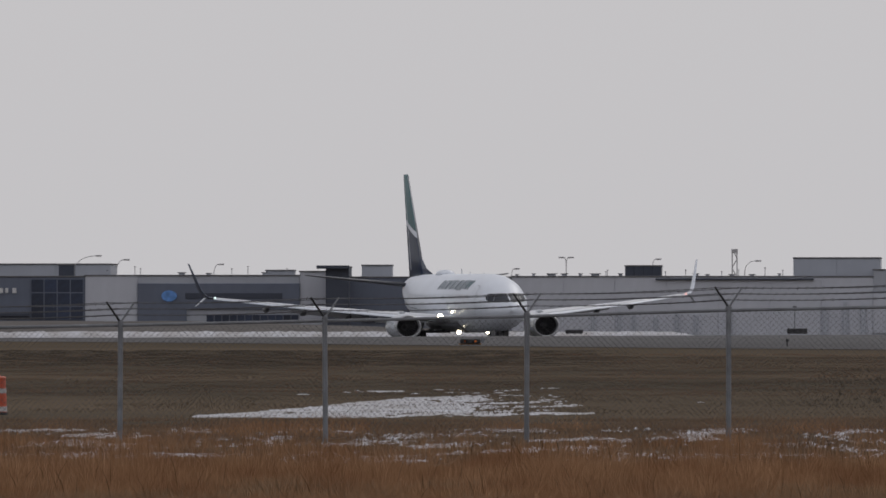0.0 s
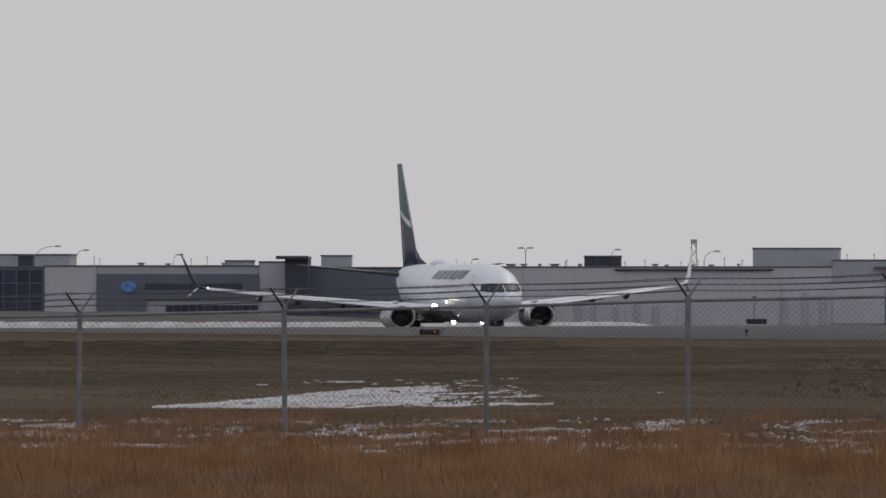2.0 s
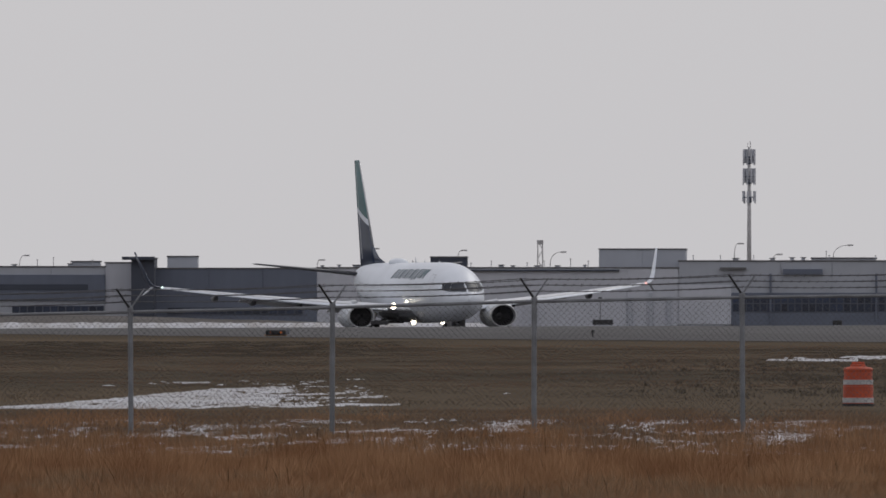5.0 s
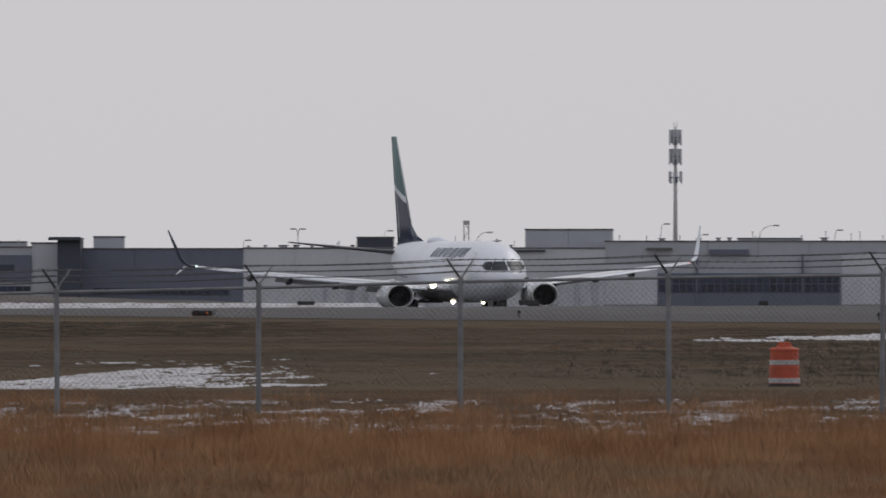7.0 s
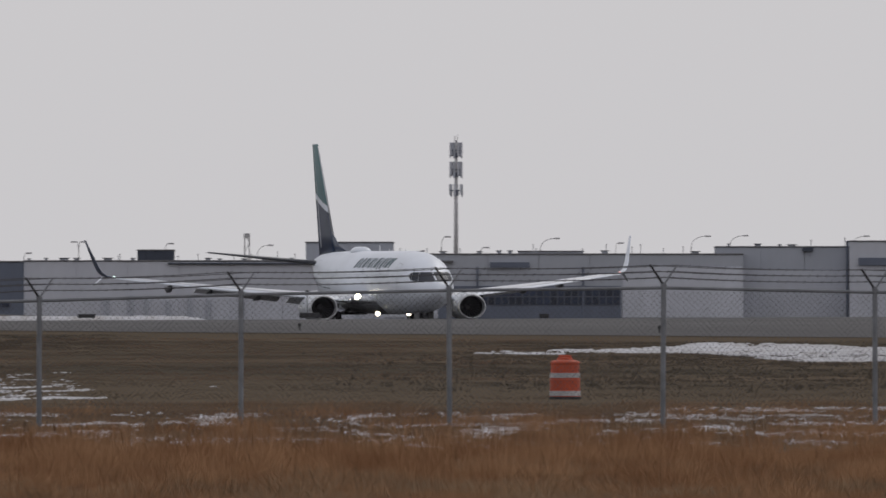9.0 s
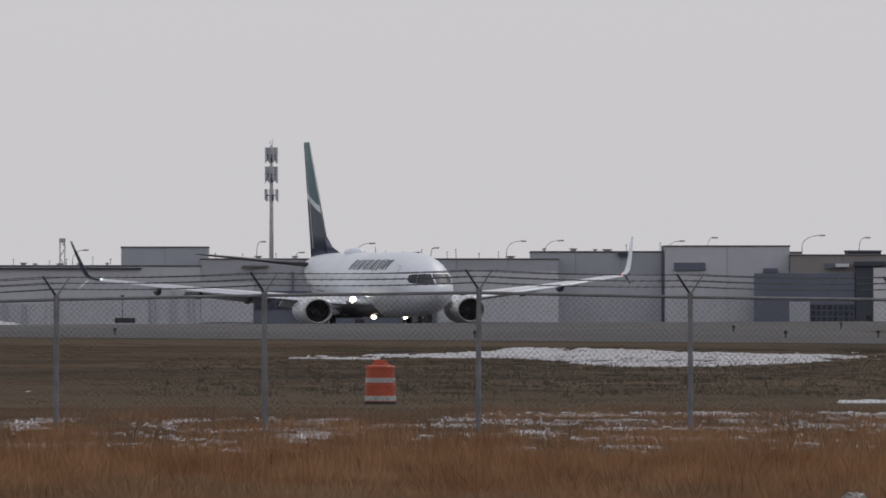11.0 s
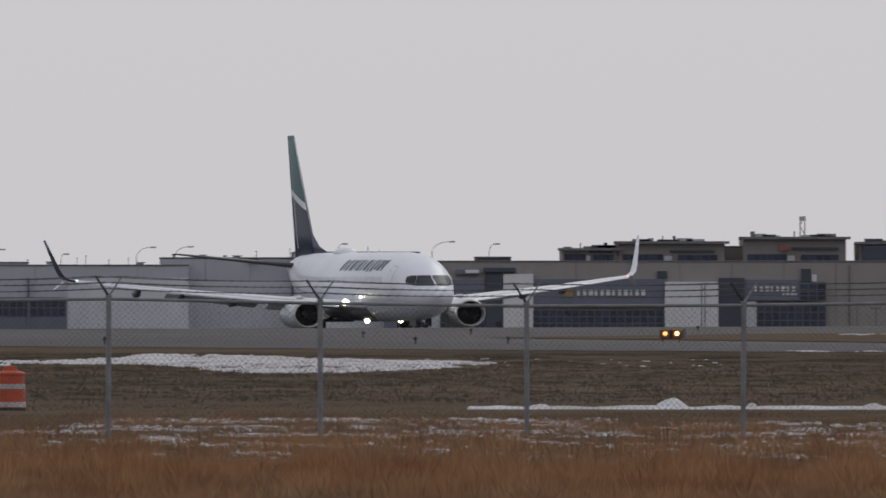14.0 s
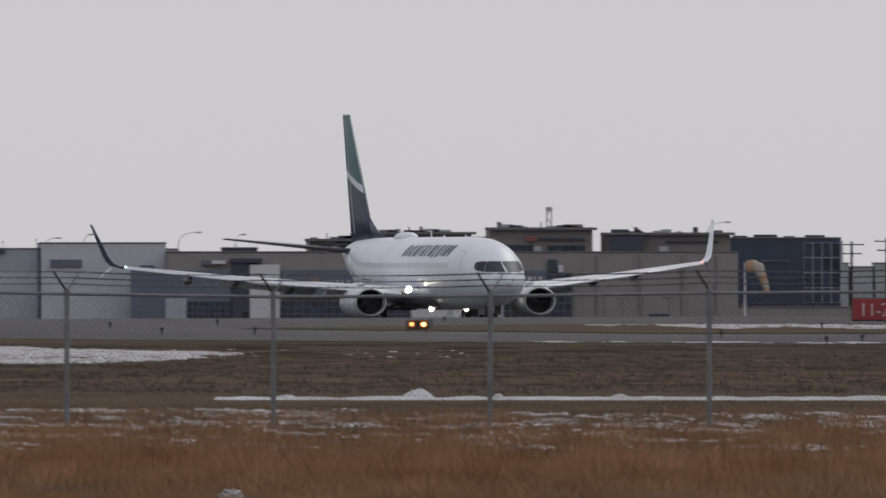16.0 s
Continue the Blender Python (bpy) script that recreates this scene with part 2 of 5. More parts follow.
snow("snow_patch", "thin streak of snow in short turf",
     [(-12.81, 494), (-9.27, 494), (-9.27, 512), (-10.94, 505)], 0.07, 1.0, -0.25, thick=0.022, seed=3)
snow("snow_patch", "broken line of snow along the fence foot",
     [(-15.53, 345), (15.82, 345), (19.89, 445), (-19.52, 445)], 0.04, 0.7, 0.3, thick=0.025, grain=(0.9, 0.07), seed=4, rag=0.2, crumb=1.0)
snow("snow_patch", "thin snow showing between grass blades by the fence",
     [(-3.76, 400), (18.99, 400), (20.34, 452), (4.41, 452)], 0.04, 0.7, 0.26, thick=0.025, grain=(0.8, 0.08), seed=14, rag=0.2, crumb=1.0)
snow("snow_patch", "broken band of thin snow behind the fence",
     [(0.6, 446), (9.4, 444), (9.8, 466), (1.0, 468)], 0.04, 0.7, 0.02, thick=0.022, grain=(0.7, 0.09), seed=30, rag=0.3, crumb=1.0)
snow("snow_patch", "broad bright patch of snow on the taxiway verge",
     [(-4.15, 828), (2.83, 808), (5.24, 735), (7.86, 735), (11.17, 770), (14.17, 830), (10.09, 860), (6.94, 905), (3.56, 930), (0.54, 850)], 0.08, 1.5, -0.55, thick=0.04, grain=(0.7, 0.03), seed=5, rag=0.9, crumb=0.85)
snow("snow_patch", "thin tapering streak of snow on the verge",
     [(-3.9, 806), (-1.1, 799), (-1.1, 822), (-3.9, 816)], 0.07, 1.2, -0.45, thick=0.025, grain=(0.7, 0.08), seed=15, rag=0.12, crumb=0.7)
snow("snow_patch", "scattered snow flecks on the verge", 
     [(11.17, 780), (20.33, 780), (21.60, 880), (11.86, 880)], 0.08, 1.3, 0.5, thick=0.022, seed=6, crumb=1.0)
snow("snow_patch", "long low ridge of ploughed snow across the turf",
     [(7.26, 505), (21.78, 502), (22.21, 510), (9.33, 509)], 0.05, 0.8, -1.1, thick=0.045, seed=7, rag=0.05, crumb=0.6)
snow("snow_patch", "few flecks of snow in brown turf", 
     [(-8.17, 540), (-7.23, 540), (-7.62, 590), (-8.60, 590)], 0.1, 1.5, 0.25, thick=0.02, grain=(2.5, 0.2), seed=8)
snow("snow_patch", "snow drifted over the grass island beside the taxiway",
     [(36.5, 1236), (40.5, 1178), (62.0, 1165), (62.0, 1276), (36.5, 1274)], 0.14, 2.0, -0.22, thick=0.06, grain=(0.4, 0.04), seed=9, rag=0.6, crumb=0.7)
snow("snow_patch", "thin streaks of snow on the taxiway", 
     [(26.0, 957), (50.0, 918), (50.0, 940), (26.0, 972)], 0.15, 1.5, -0.15, grain=(0.5, 0.08), seed=10)
snow("snow_patch", "thin streaks of snow on the taxiway", 
     [(11.26, 1080), (25.64, 1060), (25.64, 1180), (11.26, 1160)], 0.16, 2.5, 0.5, thick=0.015, grain=(0.35, 0.05), seed=11)


def bank(x0, x1, y, height, label):
    """A ploughed snow bank with a lumpy crest."""
    n = int((x1 - x0) / 0.4)
    secs = []
    for i in range(n + 1):
        x = x0 + (x1 - x0) * i / n
        end = min(1, (n - i) / 14, i / 14)
        h = max(0.02, height * (0.92 + 0.06 * noise.noise((x * 0.35, 0, 2)) + 0.08 * noise.noise((x * 2, 0, 7))) * end)
        g = gz(y) - 0.05
        secs.append([(x, y - 3, g), (x, y - 1.5, g + h * 0.7), (x, y, g + h), (x, y + 1.6, g + h * 0.7), (x, y + 3, g)])
    bm = bmesh.new()
    rings = [[bm.verts.new(p) for p in s] for s in secs]
    for p, q in zip(rings, rings[1:]):
        for i in range(4):
            bm.faces.new((p[i], q[i], q[i + 1], p[i + 1]))
    return tagged(mesh_ob("snow_bank", bm, M_SNOW, smooth=True), label, "snow", kind="stuff")


bank(-91.06, -24.5, 1960, 1.1, "long lumpy ploughed bank of snow along the runway")


def heap(x, y, r, h):
    vs, fs, n = [], [], 22
    for j in range(7):
        for i in range(n):
            a, q = 2 * math.pi * i / n, j / 6
            rr = r * q * (1 + 0.15 * noise.noise((math.cos(a) * 2, math.sin(a) * 2, 1)))
            vs.append((x + rr * math.cos(a), y + 2 * rr * math.sin(a), gz(y) + h * (1 - q * q) * (1 + 0.25 * noise.noise((rr * 6 * math.cos(a), rr * 6 * math.sin(a), 3)))))
    for j in range(6):
        for i in range(n):
            fs.append((j * n + i, j * n + (i + 1) % n, (j + 1) * n + (i + 1) % n, (j + 1) * n + i))
    tagged(raw("snow_heap", vs, fs, M_SNOW, smooth=True), "small heap of old snow on the turf", "snow")


heap(11.68, 508, 0.36, 0.19)
heap(13.18, 508, 0.13, 0.11)
heap(15.45, 508, 0.26, 0.1)
heap(9.21, 508, 0.3, 0.085)


# ---- perimeter fence ----
FENCE_Y = 398.0
POSTS = [-17.22, -14.24, -11.24, -8.27, -5.31, -2.26, 0.89, 3.99, 7.02, 10.21, 13.42, 16.62]
RAIL_Z = [1.68, 1.735, 1.80, 1.865, 1.955, 2.015, 2.055, 1.99, 1.95, 1.961, 2.003, 2.03]


def rail_z(x):
    return float(np.interp(x, POSTS, RAIL_Z))


def build_fence():
    fence = thing("perimeter_fence", "galvanised chain-link fence with V-shaped barbed wire arms", "fence", pose(0, FENCE_Y, 0))
    for k, x in enumerate(POSTS):
        z = rail_z(x)
        lean = 0.012 * math.sin(k * 2.3)
        post = part("post", rod((x - lean, 0, -0.1), (x, 0, z + 0.03), 0.038, n=10), M_GALV, fence, smooth=False)
        part("post_cap", lathe([(0.046, z + 0.0), (0.046, z + 0.05), (0.03, z + 0.075), (0.0, z + 0.08)], 10, at=(x, 0, 0)), M_GALV, fence)
        # the arm towards -X is darker than its pair
        part("barb_arm", rod((x, 0, z + 0.04), (x - 0.2, -0.18, z + 0.34), 0.02, 0.016, n=6), M_BLACK, fence, "dark barbed wire arm")
        part("barb_arm", rod((x, 0, z + 0.04), (x + 0.2, 0.18, z + 0.34), 0.017, 0.014, n=6), M_GALV, fence)
    for a, b in zip(POSTS, POSTS[1:]):
        za, zb = rail_z(a), rail_z(b)
        part("top_rail", rod((a, 0, za), (b, 0, zb), 0.024, n=8), M_GALV, fence)
        for side in (-1, 1):
            for q in (0.38, 0.68, 0.97):
                bm = bmesh.new()
                pts = []
                for i in range(9):
                    u = i / 8
                    x = a + (b - a) * u
                    sag = 0.03 * (1 - (2 * u - 1) ** 2)
                    pts.append((x + 0.2 * q * side, 0.18 * q * side, za + (zb - za) * u + 0.04 + 0.3 * q - sag))
                for p, r in zip(pts, pts[1:]):
                    rod(p, r, 0.0055, n=4, bm=bm)
                for i in range(24):
                    u = (i + 0.5) / 24
                    k = min(int(u * 8), 7)
                    p = Vector(pts[k]).lerp(Vector(pts[k + 1]), u * 8 - k)
                    rod(p + Vector((-0.012, 0, -0.02)), p + Vector((0.012, 0, 0.02)), 0.004, n=3, bm=bm)
                part("barbed_wire", bm, M_WIRE, fence)
        # woven mesh of the bay: crossing wires, clipped to the bay
        verts, faces = [], []
        pitch, w = 0.088, 0.0017
        z0 = 0.02

        def wire(x0, za0, x1, zb1, y):
            n = len(verts)
            d = Vector((x1 - x0, 0, zb1 - za0)).normalized()
            s = Vector((-d.z, 0, d.x)) * w
            for px, pz in ((x0, za0), (x1, zb1)):
                verts.extend([(px + s.x, y - w, pz + s.z), (px - s.x, y - w, pz - s.z), (px, y + w, pz)])
            faces.extend([(n, n + 1, n + 4, n + 3), (n + 1, n + 2, n + 5, n + 4), (n + 2, n, n + 3, n + 5)])

        top = (za + zb) / 2 - 0.02
        hgt = top - z0
        c = a - hgt
        while c < b:
            x0, x1 = max(a, c), min(b, c + hgt)
            if x1 > x0:
                wire(x0, z0 + (x0 - c), x1, z0 + (x1 - c), 0.028)
                wire(x0, top - (x0 - c), x1, top - (x1 - c), 0.034)
            c += pitch
        raw("chain_link", verts, faces, M_WIRE, fence)


build_fence()


# ---- the airliner: nose at the origin, +X forwards, wheels on z = 0 ----
def fus(x):
    """Half width, top and bottom of the fuselage at a station."""
    st = [0.0, -0.25, -0.7, -1.4, -2.3, -3.2, -4.3, -5.6, -7.5, -24.0, -27.5, -31.0, -34.5, -37.0, -38.0]
    hw = [0.03, 0.42, 0.82, 1.2, 1.5, 1.68, 1.8, 1.86, 1.88, 1.88, 1.8, 1.45, 0.95, 0.45, 0.12]
    tp = [2.45, 2.85, 3.12, 3.4, 3.95, 4.42, 4.7, 4.86, 4.93, 4.93, 4.93, 4.9, 4.78, 4.5, 4.3]
    bt = [2.40, 2.05, 1.75, 1.45, 1.22, 1.08, 1.0, 0.95, 0.93, 0.93, 1.1, 1.75, 2.7, 3.5, 4.0]
    f = lambda a: float(np.interp(-x, [-s for s in st], a))
    return f(hw), f(tp), f(bt)


def skin(x, ang, lift=0.0):
    """A point of the fuselage skin: ang 0 is the top, positive towards the left wing."""
    w, t, b = fus(x)
    c, r = (t + b) / 2, (t - b) / 2
    return Vector((x, (w + lift) * math.sin(ang), c + (r + lift) * math.cos(ang)))


def skin_patch(x0, x1, a0, a1, lift, nx=6, na=4, slant=0.0, bm=None):
    """A thin raised panel that follows the skin; slant shifts its upper edge forwards."""
    bm = bm or bmesh.new()
    g = []
    for i in range(nx + 1):
        row = []
        for j in range(na + 1):
            a = a0 + (a1 - a0) * j / na
            x = x0 + (x1 - x0) * i / nx + slant * (1 - j / na)
            row.append(bm.verts.new(skin(x, a, lift)))
        g.append(row)
    for i in range(nx):
        for j in range(na):
            bm.faces.new((g[i][j], g[i + 1][j], g[i + 1][j + 1], g[i][j + 1]))
    return bm


def foil(le, te, thick, n=10):
    """A closed aerofoil section between two points; thickness along up."""
    le, te = Vector(le), Vector(te)
    pts = []
    for i in range(n + 1):
        u = 0.5 - 0.5 * math.cos(math.pi * i / n)
        pts.append((u, 1.45 * math.sqrt(u) - 0.63 * u - 1.76 * u * u + 1.42 * u ** 3 - 0.5 * u ** 4))
    return le, te, thick, pts


def foil_ring(le, te, thick, up):
    le, te, up = Vector(le), Vector(te), Vector(up)
    _, _, _, pts = foil(le, te, thick)
    top = [le.lerp(te, u) + up * thick * y for u, y in pts]
    bot = [le.lerp(te, u) - up * thick * y * 0.75 for u, y in pts[1:-1]]
    return top + bot[::-1]


def build_airliner():
    plane = thing("airliner", "white twin-engine airliner with slate and teal tail, landing lights on", "airliner")
    # fuselage
    stations = [0, -0.08, -0.25, -0.45, -0.7, -1.0, -1.4, -1.9, -2.3, -2.8, -3.2, -3.8, -4.3, -5, -5.6, -6.5] + [-7.5 - 1.1 * i for i in range(16)] + [-25.5, -27.5, -29, -31, -33, -34.5, -36, -37, -38]
    n = 40
    secs = [[skin(x, 2 * math.pi * i / n) for i in range(n)] for x in stations]
    body = part("fuselage", loft(secs), M_WHITE, plane, "glossy white fuselage", smooth=True)
    part("belly_fairing", loft([[Vector((x, 2.05 * s * math.sin(2 * math.pi * i / 24), 1.58 + (0.63 * s) * math.cos(2 * math.pi * i / 24))) for i in range(24)]
                                for x, s in ((-11.2, 0.3), (-12.2, 0.75), (-13.5, 1.0), (-17, 1.04), (-20.5, 1.0), (-22.5, 0.7), (-24, 0.25))]), M_BELLY, plane, "belly fairing in a grey darkened for shade", smooth=True)
    # cockpit panes: set out by bearing round the nose, between a sill and a head height
    def nose_at(phi, z):
        lo, hi = 0.0, 4.0
        for _ in range(30):
            mid = (lo + hi) / 2
            w, t, b = fus(-3.6 + mid * math.cos(phi))
            c, r = (t + b) / 2, (t - b) / 2
            inside_skin = abs(z - c) < r and abs(mid * math.sin(phi)) < w * math.sqrt(1 - ((z - c) / r) ** 2)
            lo, hi = (mid, hi) if inside_skin else (lo, mid)
        return Vector((-3.6 + (lo + 0.055) * math.cos(phi), (lo + 0.055) * math.sin(phi), z))

    for p0, p1, za, zb, zc, zd in ((1.2, 24.5, 2.99, 3.58, 3.0, 3.58), (25.5, 41, 3.01, 3.58, 3.08, 3.57), (41.8, 48, 3.1, 3.57, 3.26, 3.5)):
        for s in (-1, 1):
            bm = bmesh.new()
            rows = []
            for i in range(6):
                u = i / 5
                rows.append([bm.verts.new(nose_at(radians(s * (p0 + (p1 - p0) * u)), (za + (zc - za) * u) * (1 - k / 3) + (zb + (zd - zb) * u) * k / 3)) for k in range(4)])
            for p, q in zip(rows, rows[1:]):
                for k in range(3):
                    bm.faces.new((p[k], q[k], q[k + 1], p[k + 1]))
            part("cockpit_window", bm, M_GLASS, body, "dark cockpit window pane", smooth=True)
    # cabin windows, one mesh shared
    for s in (-1, 1):
        for i in range(42):
            x = -6.6 - 0.56 * i
            bm = skin_patch(x, x - 0.23, s * 1.27, s * 1.43, 0.008, 1, 2)
            part("cabin_window", bm, M_CABIN, body)
        for x in (-4.3, -30.6):
            door = part("door", skin_patch(x, x - 0.86, s * 0.86, s * 1.93, 0.012, 2, 8), M_WHITE, body, "white cabin door with grey outline")
            bm = bmesh.new()
            for a, b, c, d in ((x + 0.05, x, 0.83, 1.96), (x - 0.86, x - 0.91, 0.83, 1.96)):
                skin_patch(a, b, s * c, s * d, 0.014, 1, 8, bm=bm)
            skin_patch(x, x - 0.86, s * 0.83, s * 0.86, 0.014, 2, 1, bm=bm)
            skin_patch(x, x - 0.86, s * 1.93, s * 1.96, 0.014, 2, 1, bm=bm)
            part("door_outline", bm, M_CABIN, door)
        # airline mark: plain slanted bars of uneven width
        x = -17.6
        for wdt, gap, top, low in ((0.5, 0.2, 0.0, 1.0), (0.3, 0.24, 0.1, 0.95), (0.46, 0.34, 0.0, 1.0), (0.74, 0.2, 0.04, 1.0), (0.3, 0.3, 0.0, 0.9), (0.62, 0.24, 0.0, 1.0), (0.36, 0.34, 0.08, 1.0),
                                   (0.8, 0.22, 0.0, 1.0), (0.34, 0.3, 0.06, 1.12), (0.56, 0.24, 0.0, 1.08), (0.4, 0.2, 0.0, 0.94), (0.7, 0.3, 0.05, 1.0), (0.34, 0.2, 0.0, 1.0)):
            a0, a1 = 0.68 + 0.4 * top, 0.68 + 0.4 * low
            bm = skin_patch(x - 0.55 * top, x + 1.14 * wdt - 0.55 * top, s * a0, s * a1, 0.012, 2, 4, 0.0)
            for v in bm.verts:
                v.co.x -= 0.55 * (abs(math.atan2(v.co.y, v.co.z - 2.93)) - a0) / 0.4
            part("airline_mark", bm, M_LOGO, body, "muted slate and teal airline mark")
            x += 1.14 * (wdt + gap)
        bm = bmesh.new()
        for k in range(2):
            skin_patch(-7.75 + 0.42 * k, -7.5 + 0.42 * k, s * 0.7, s * 0.98, 0.012, 1, 3, 0.4, bm)
        part("airline_emblem", bm, M_TEAL, body, "teal slanted emblem")
        part("cheat_line", skin_patch(-24.5, -33.5, s * 1.75, s * 1.78, 0.01, 8, 1, 0.0), M_LOGO, body)
    dome = loft([[Vector((x, 0.62 * s * math.sin(2 * math.pi * i / 20), 4.9 + 0.34 * s * math.cos(2 * math.pi * i / 20))) for i in range(20)]
                 for x, s in ((-22.5, 0.1), (-22.75, 0.75), (-23.2, 0.95), (-24.2, 0.95), (-24.65, 0.75), (-24.9, 0.1))])
    part("antenna_dome", dome, M_WHITE, body, "white antenna dome", smooth=True)
    for x, hgt in ((-14.5, 0.16), (-17.5, 0.38), (-9.5, 0.14)):
        part("blade_antenna", loft([foil_ring((x, 0, 4.9), (x - 0.45, 0, 4.9), 0.06, (0, 1, 0)), foil_ring((x - 0.2, 0, 4.9 + hgt), (x - 0.45, 0, 4.9 + hgt), 0.03, (0, 1, 0))]), M_GREYPAINT, body)
    # fin, cut into its painted bands
    bm = loft([foil_ring((-31.4, 0, 4.7), (-36.6, 0, 4.5), 0.5, (0, 1, 0)), foil_ring((-32.3, 0, 6.0), (-37.0, 0, 6.0), 0.42, (0, 1, 0)),
               foil_ring((-34.6, 0, 8.95), (-37.8, 0, 8.95), 0.3, (0, 1, 0)), foil_ring((-36.75, 0, 11.75), (-38.55, 0, 11.8), 0.17, (0, 1, 0)), foil_ring((-36.95, 0, 11.87), (-38.5, 0, 11.87), 0.06, (0, 1, 0))])
    cuts = (((-36, 0, 8.35), (-0.22, 0, -1)), ((-36, 0, 7.98), (-0.22, 0, -1)))
    for co, no in cuts:
        bmesh.ops.bisect_plane(bm, geom=bm.verts[:] + bm.edges[:] + bm.faces[:], plane_co=co, plane_no=no)
    for f in bm.faces:
        c = f.calc_center_median()
        up = (c - Vector((-36, 0, 8.35))).dot(Vector((0.22, 0, 1)))
        lo = (c - Vector((-36, 0, 7.98))).dot(Vector((0.22, 0, 1)))
        f.material_index = 1 if up > 0 else (2 if lo > 0 else 0)
    fin = part("fin", bm, [M_NAVY, M_TEAL, M_WHITE], plane, "slate fin with teal top and white stripe", smooth=True)
    part("dorsal_fillet", loft([foil_ring((-27.9, 0, 4.88), (-32.6, 0, 4.8), 0.2, (0, 1, 0)), foil_ring((-30.4, 0, 5.3), (-33, 0, 5.3), 0.17, (0, 1, 0)), foil_ring((-32.1, 0, 6.0), (-33.6, 0, 6.1), 0.1, (0, 1, 0))]), M_NAVY, fin, smooth=True)
    part("fin_edge", loft([foil_ring((-32.22, 0, 6.0), (-32.75, 0, 6.0), 0.14, (0, 1, 0)), foil_ring((-36.7, 0, 11.75), (-37.1, 0, 11.75), 0.1, (0, 1, 0))]), M_LIP, fin, "bare metal leading edge", smooth=True)
    part("rudder_gap", loft([foil_ring((-35.55, 0, 5.2), (-35.6, 0, 5.2), 0.37, (0, 1, 0)), foil_ring((-37.95, 0, 11.6), (-38.0, 0, 11.6), 0.13, (0, 1, 0))]), M_LIP, fin)
    for s in (-1, 1):
        up = (0, -0.1 * s, 1)
        wing = part("wing", loft([foil_ring((-11.2, s * 1.2, 1.72), (-20.9, s * 1.2, 1.75), 0.78, up), foil_ring((-13.2, s * 2.6, 1.9), (-20.6, s * 2.6, 1.88), 0.66, up),
                                  foil_ring((-15.2, s * 5.6, 2.2), (-20.5, s * 5.6, 2.15), 0.48, up), foil_ring((-18.6, s * 11.4, 2.78), (-22.1, s * 11.4, 2.74), 0.3, up),
                                  foil_ring((-21.75, s * 16.6, 3.38), (-23.5, s * 16.6, 3.36), 0.17, up)]), M_GREYPAINT, plane, "light grey swept wing", smooth=True)
        slat = []
        for x, y, z, c in ((-13.15, 2.9, 1.93, 0.95), (-15.1, 5.6, 2.2, 0.9), (-18.52, 11.4, 2.78, 0.72), (-21.68, 16.6, 3.38, 0.42)):
            slat.append(foil_ring((x + 0.16 * c, s * y, z - 0.2 * c), (x - 0.9 * c, s * y, z + 0.2 * c), 0.2 * c, up))
        # white colour here stands for the sheen of a reflective leading edge
        part("slat", loft(slat), M_WHITE, wing, "drooped slat, white for the sheen of its edge", smooth=True)
        # flap-track fairings
        for y in (4.2, 7.3, 10.3, 12.8):
            z = 1.9 + (y - 2.6) * 0.104
            part("flap_fairing", loft([[Vector((x, s * y + 0.17 * r * math.sin(2 * math.pi * i / 10), z - 0.33 + dz + 0.24 * r * math.cos(2 * math.pi * i / 10))) for i in range(10)]
                                       for x, r, dz in ((-18.7 - 0.22 * y, 0.2, 0.1), (-19.4 - 0.22 * y, 1, 0), (-21.0 - 0.16 * y, 0.9, -0.05), (-22.0 - 0.16 * y, 0.1, 0.0))]), M_TAILPLANE, wing, smooth=True)
        # lowered flaps, joined under the trailing edge
        part("flap", loft([foil_ring((-20.2, s * 2.4, 1.72), (-21.7, s * 2.4, 1.36), 0.14, up), foil_ring((-20.2, s * 5.4, 2.0), (-21.5, s * 5.4, 1.66), 0.12, up)]), M_GREYPAINT, wing, "lowered flap", smooth=True)
        part("flap", loft([foil_ring((-20.2, s * 6.0, 2.06), (-21.4, s * 6.0, 1.74), 0.12, up), foil_ring((-21.6, s * 11.2, 2.6), (-22.6, s * 11.2, 2.36), 0.1, up)]), M_GREYPAINT, wing, "lowered flap", smooth=True)
        # blended winglet and the strake under it
        arc = []
        for y, z, x0, x1, th, nx in ((16.6, 3.38, -21.75, -23.5, 0.16, 0.1), (16.95, 3.46, -22.0, -23.6, 0.14, 0.4), (17.2, 3.68, -22.3, -23.75, 0.12, 0.75), (17.36, 4.05, -22.65, -23.95, 0.1, 0.93), (17.62, 4.9, -23.4, -24.35, 0.08, 0.96), (17.88, 5.78, -24.2, -24.8, 0.04, 0.96)):
            nn = Vector((0, -s * nx, math.sqrt(1 - nx * nx)))
            arc.append(foil_ring((x0, s * y, z), (x1, s * y, z), th, nn))
        winglet = part("winglet", loft(arc), [M_NAVY if s < 0 else M_WHITE][0], wing, "dark winglet" if s < 0 else "white winglet", smooth=True)
        part("strake", loft([foil_ring((-22.4, s * 17.0, 3.42), (-23.6, s * 17.0, 3.42), 0.1, (0, 0.7 * s, 0.7)), foil_ring((-23.5, s * 17.55, 2.85), (-24.0, s * 17.55, 2.85), 0.05, (0, 0.7 * s, 0.7))]), M_WHITE, winglet, smooth=True)
        bm = bmesh.new()
        bmesh.ops.create_uvsphere(bm, u_segments=8, v_segments=6, radius=0.085, matrix=Matrix.Translation((-21.72, s * 16.55, 3.4)))
        part("tip_light", bm, M_TIP if s < 0 else M_TIPRED, wing, "small lit wing-tip lamp" if s < 0 else "small lit red wing-tip lamp", smooth=True)
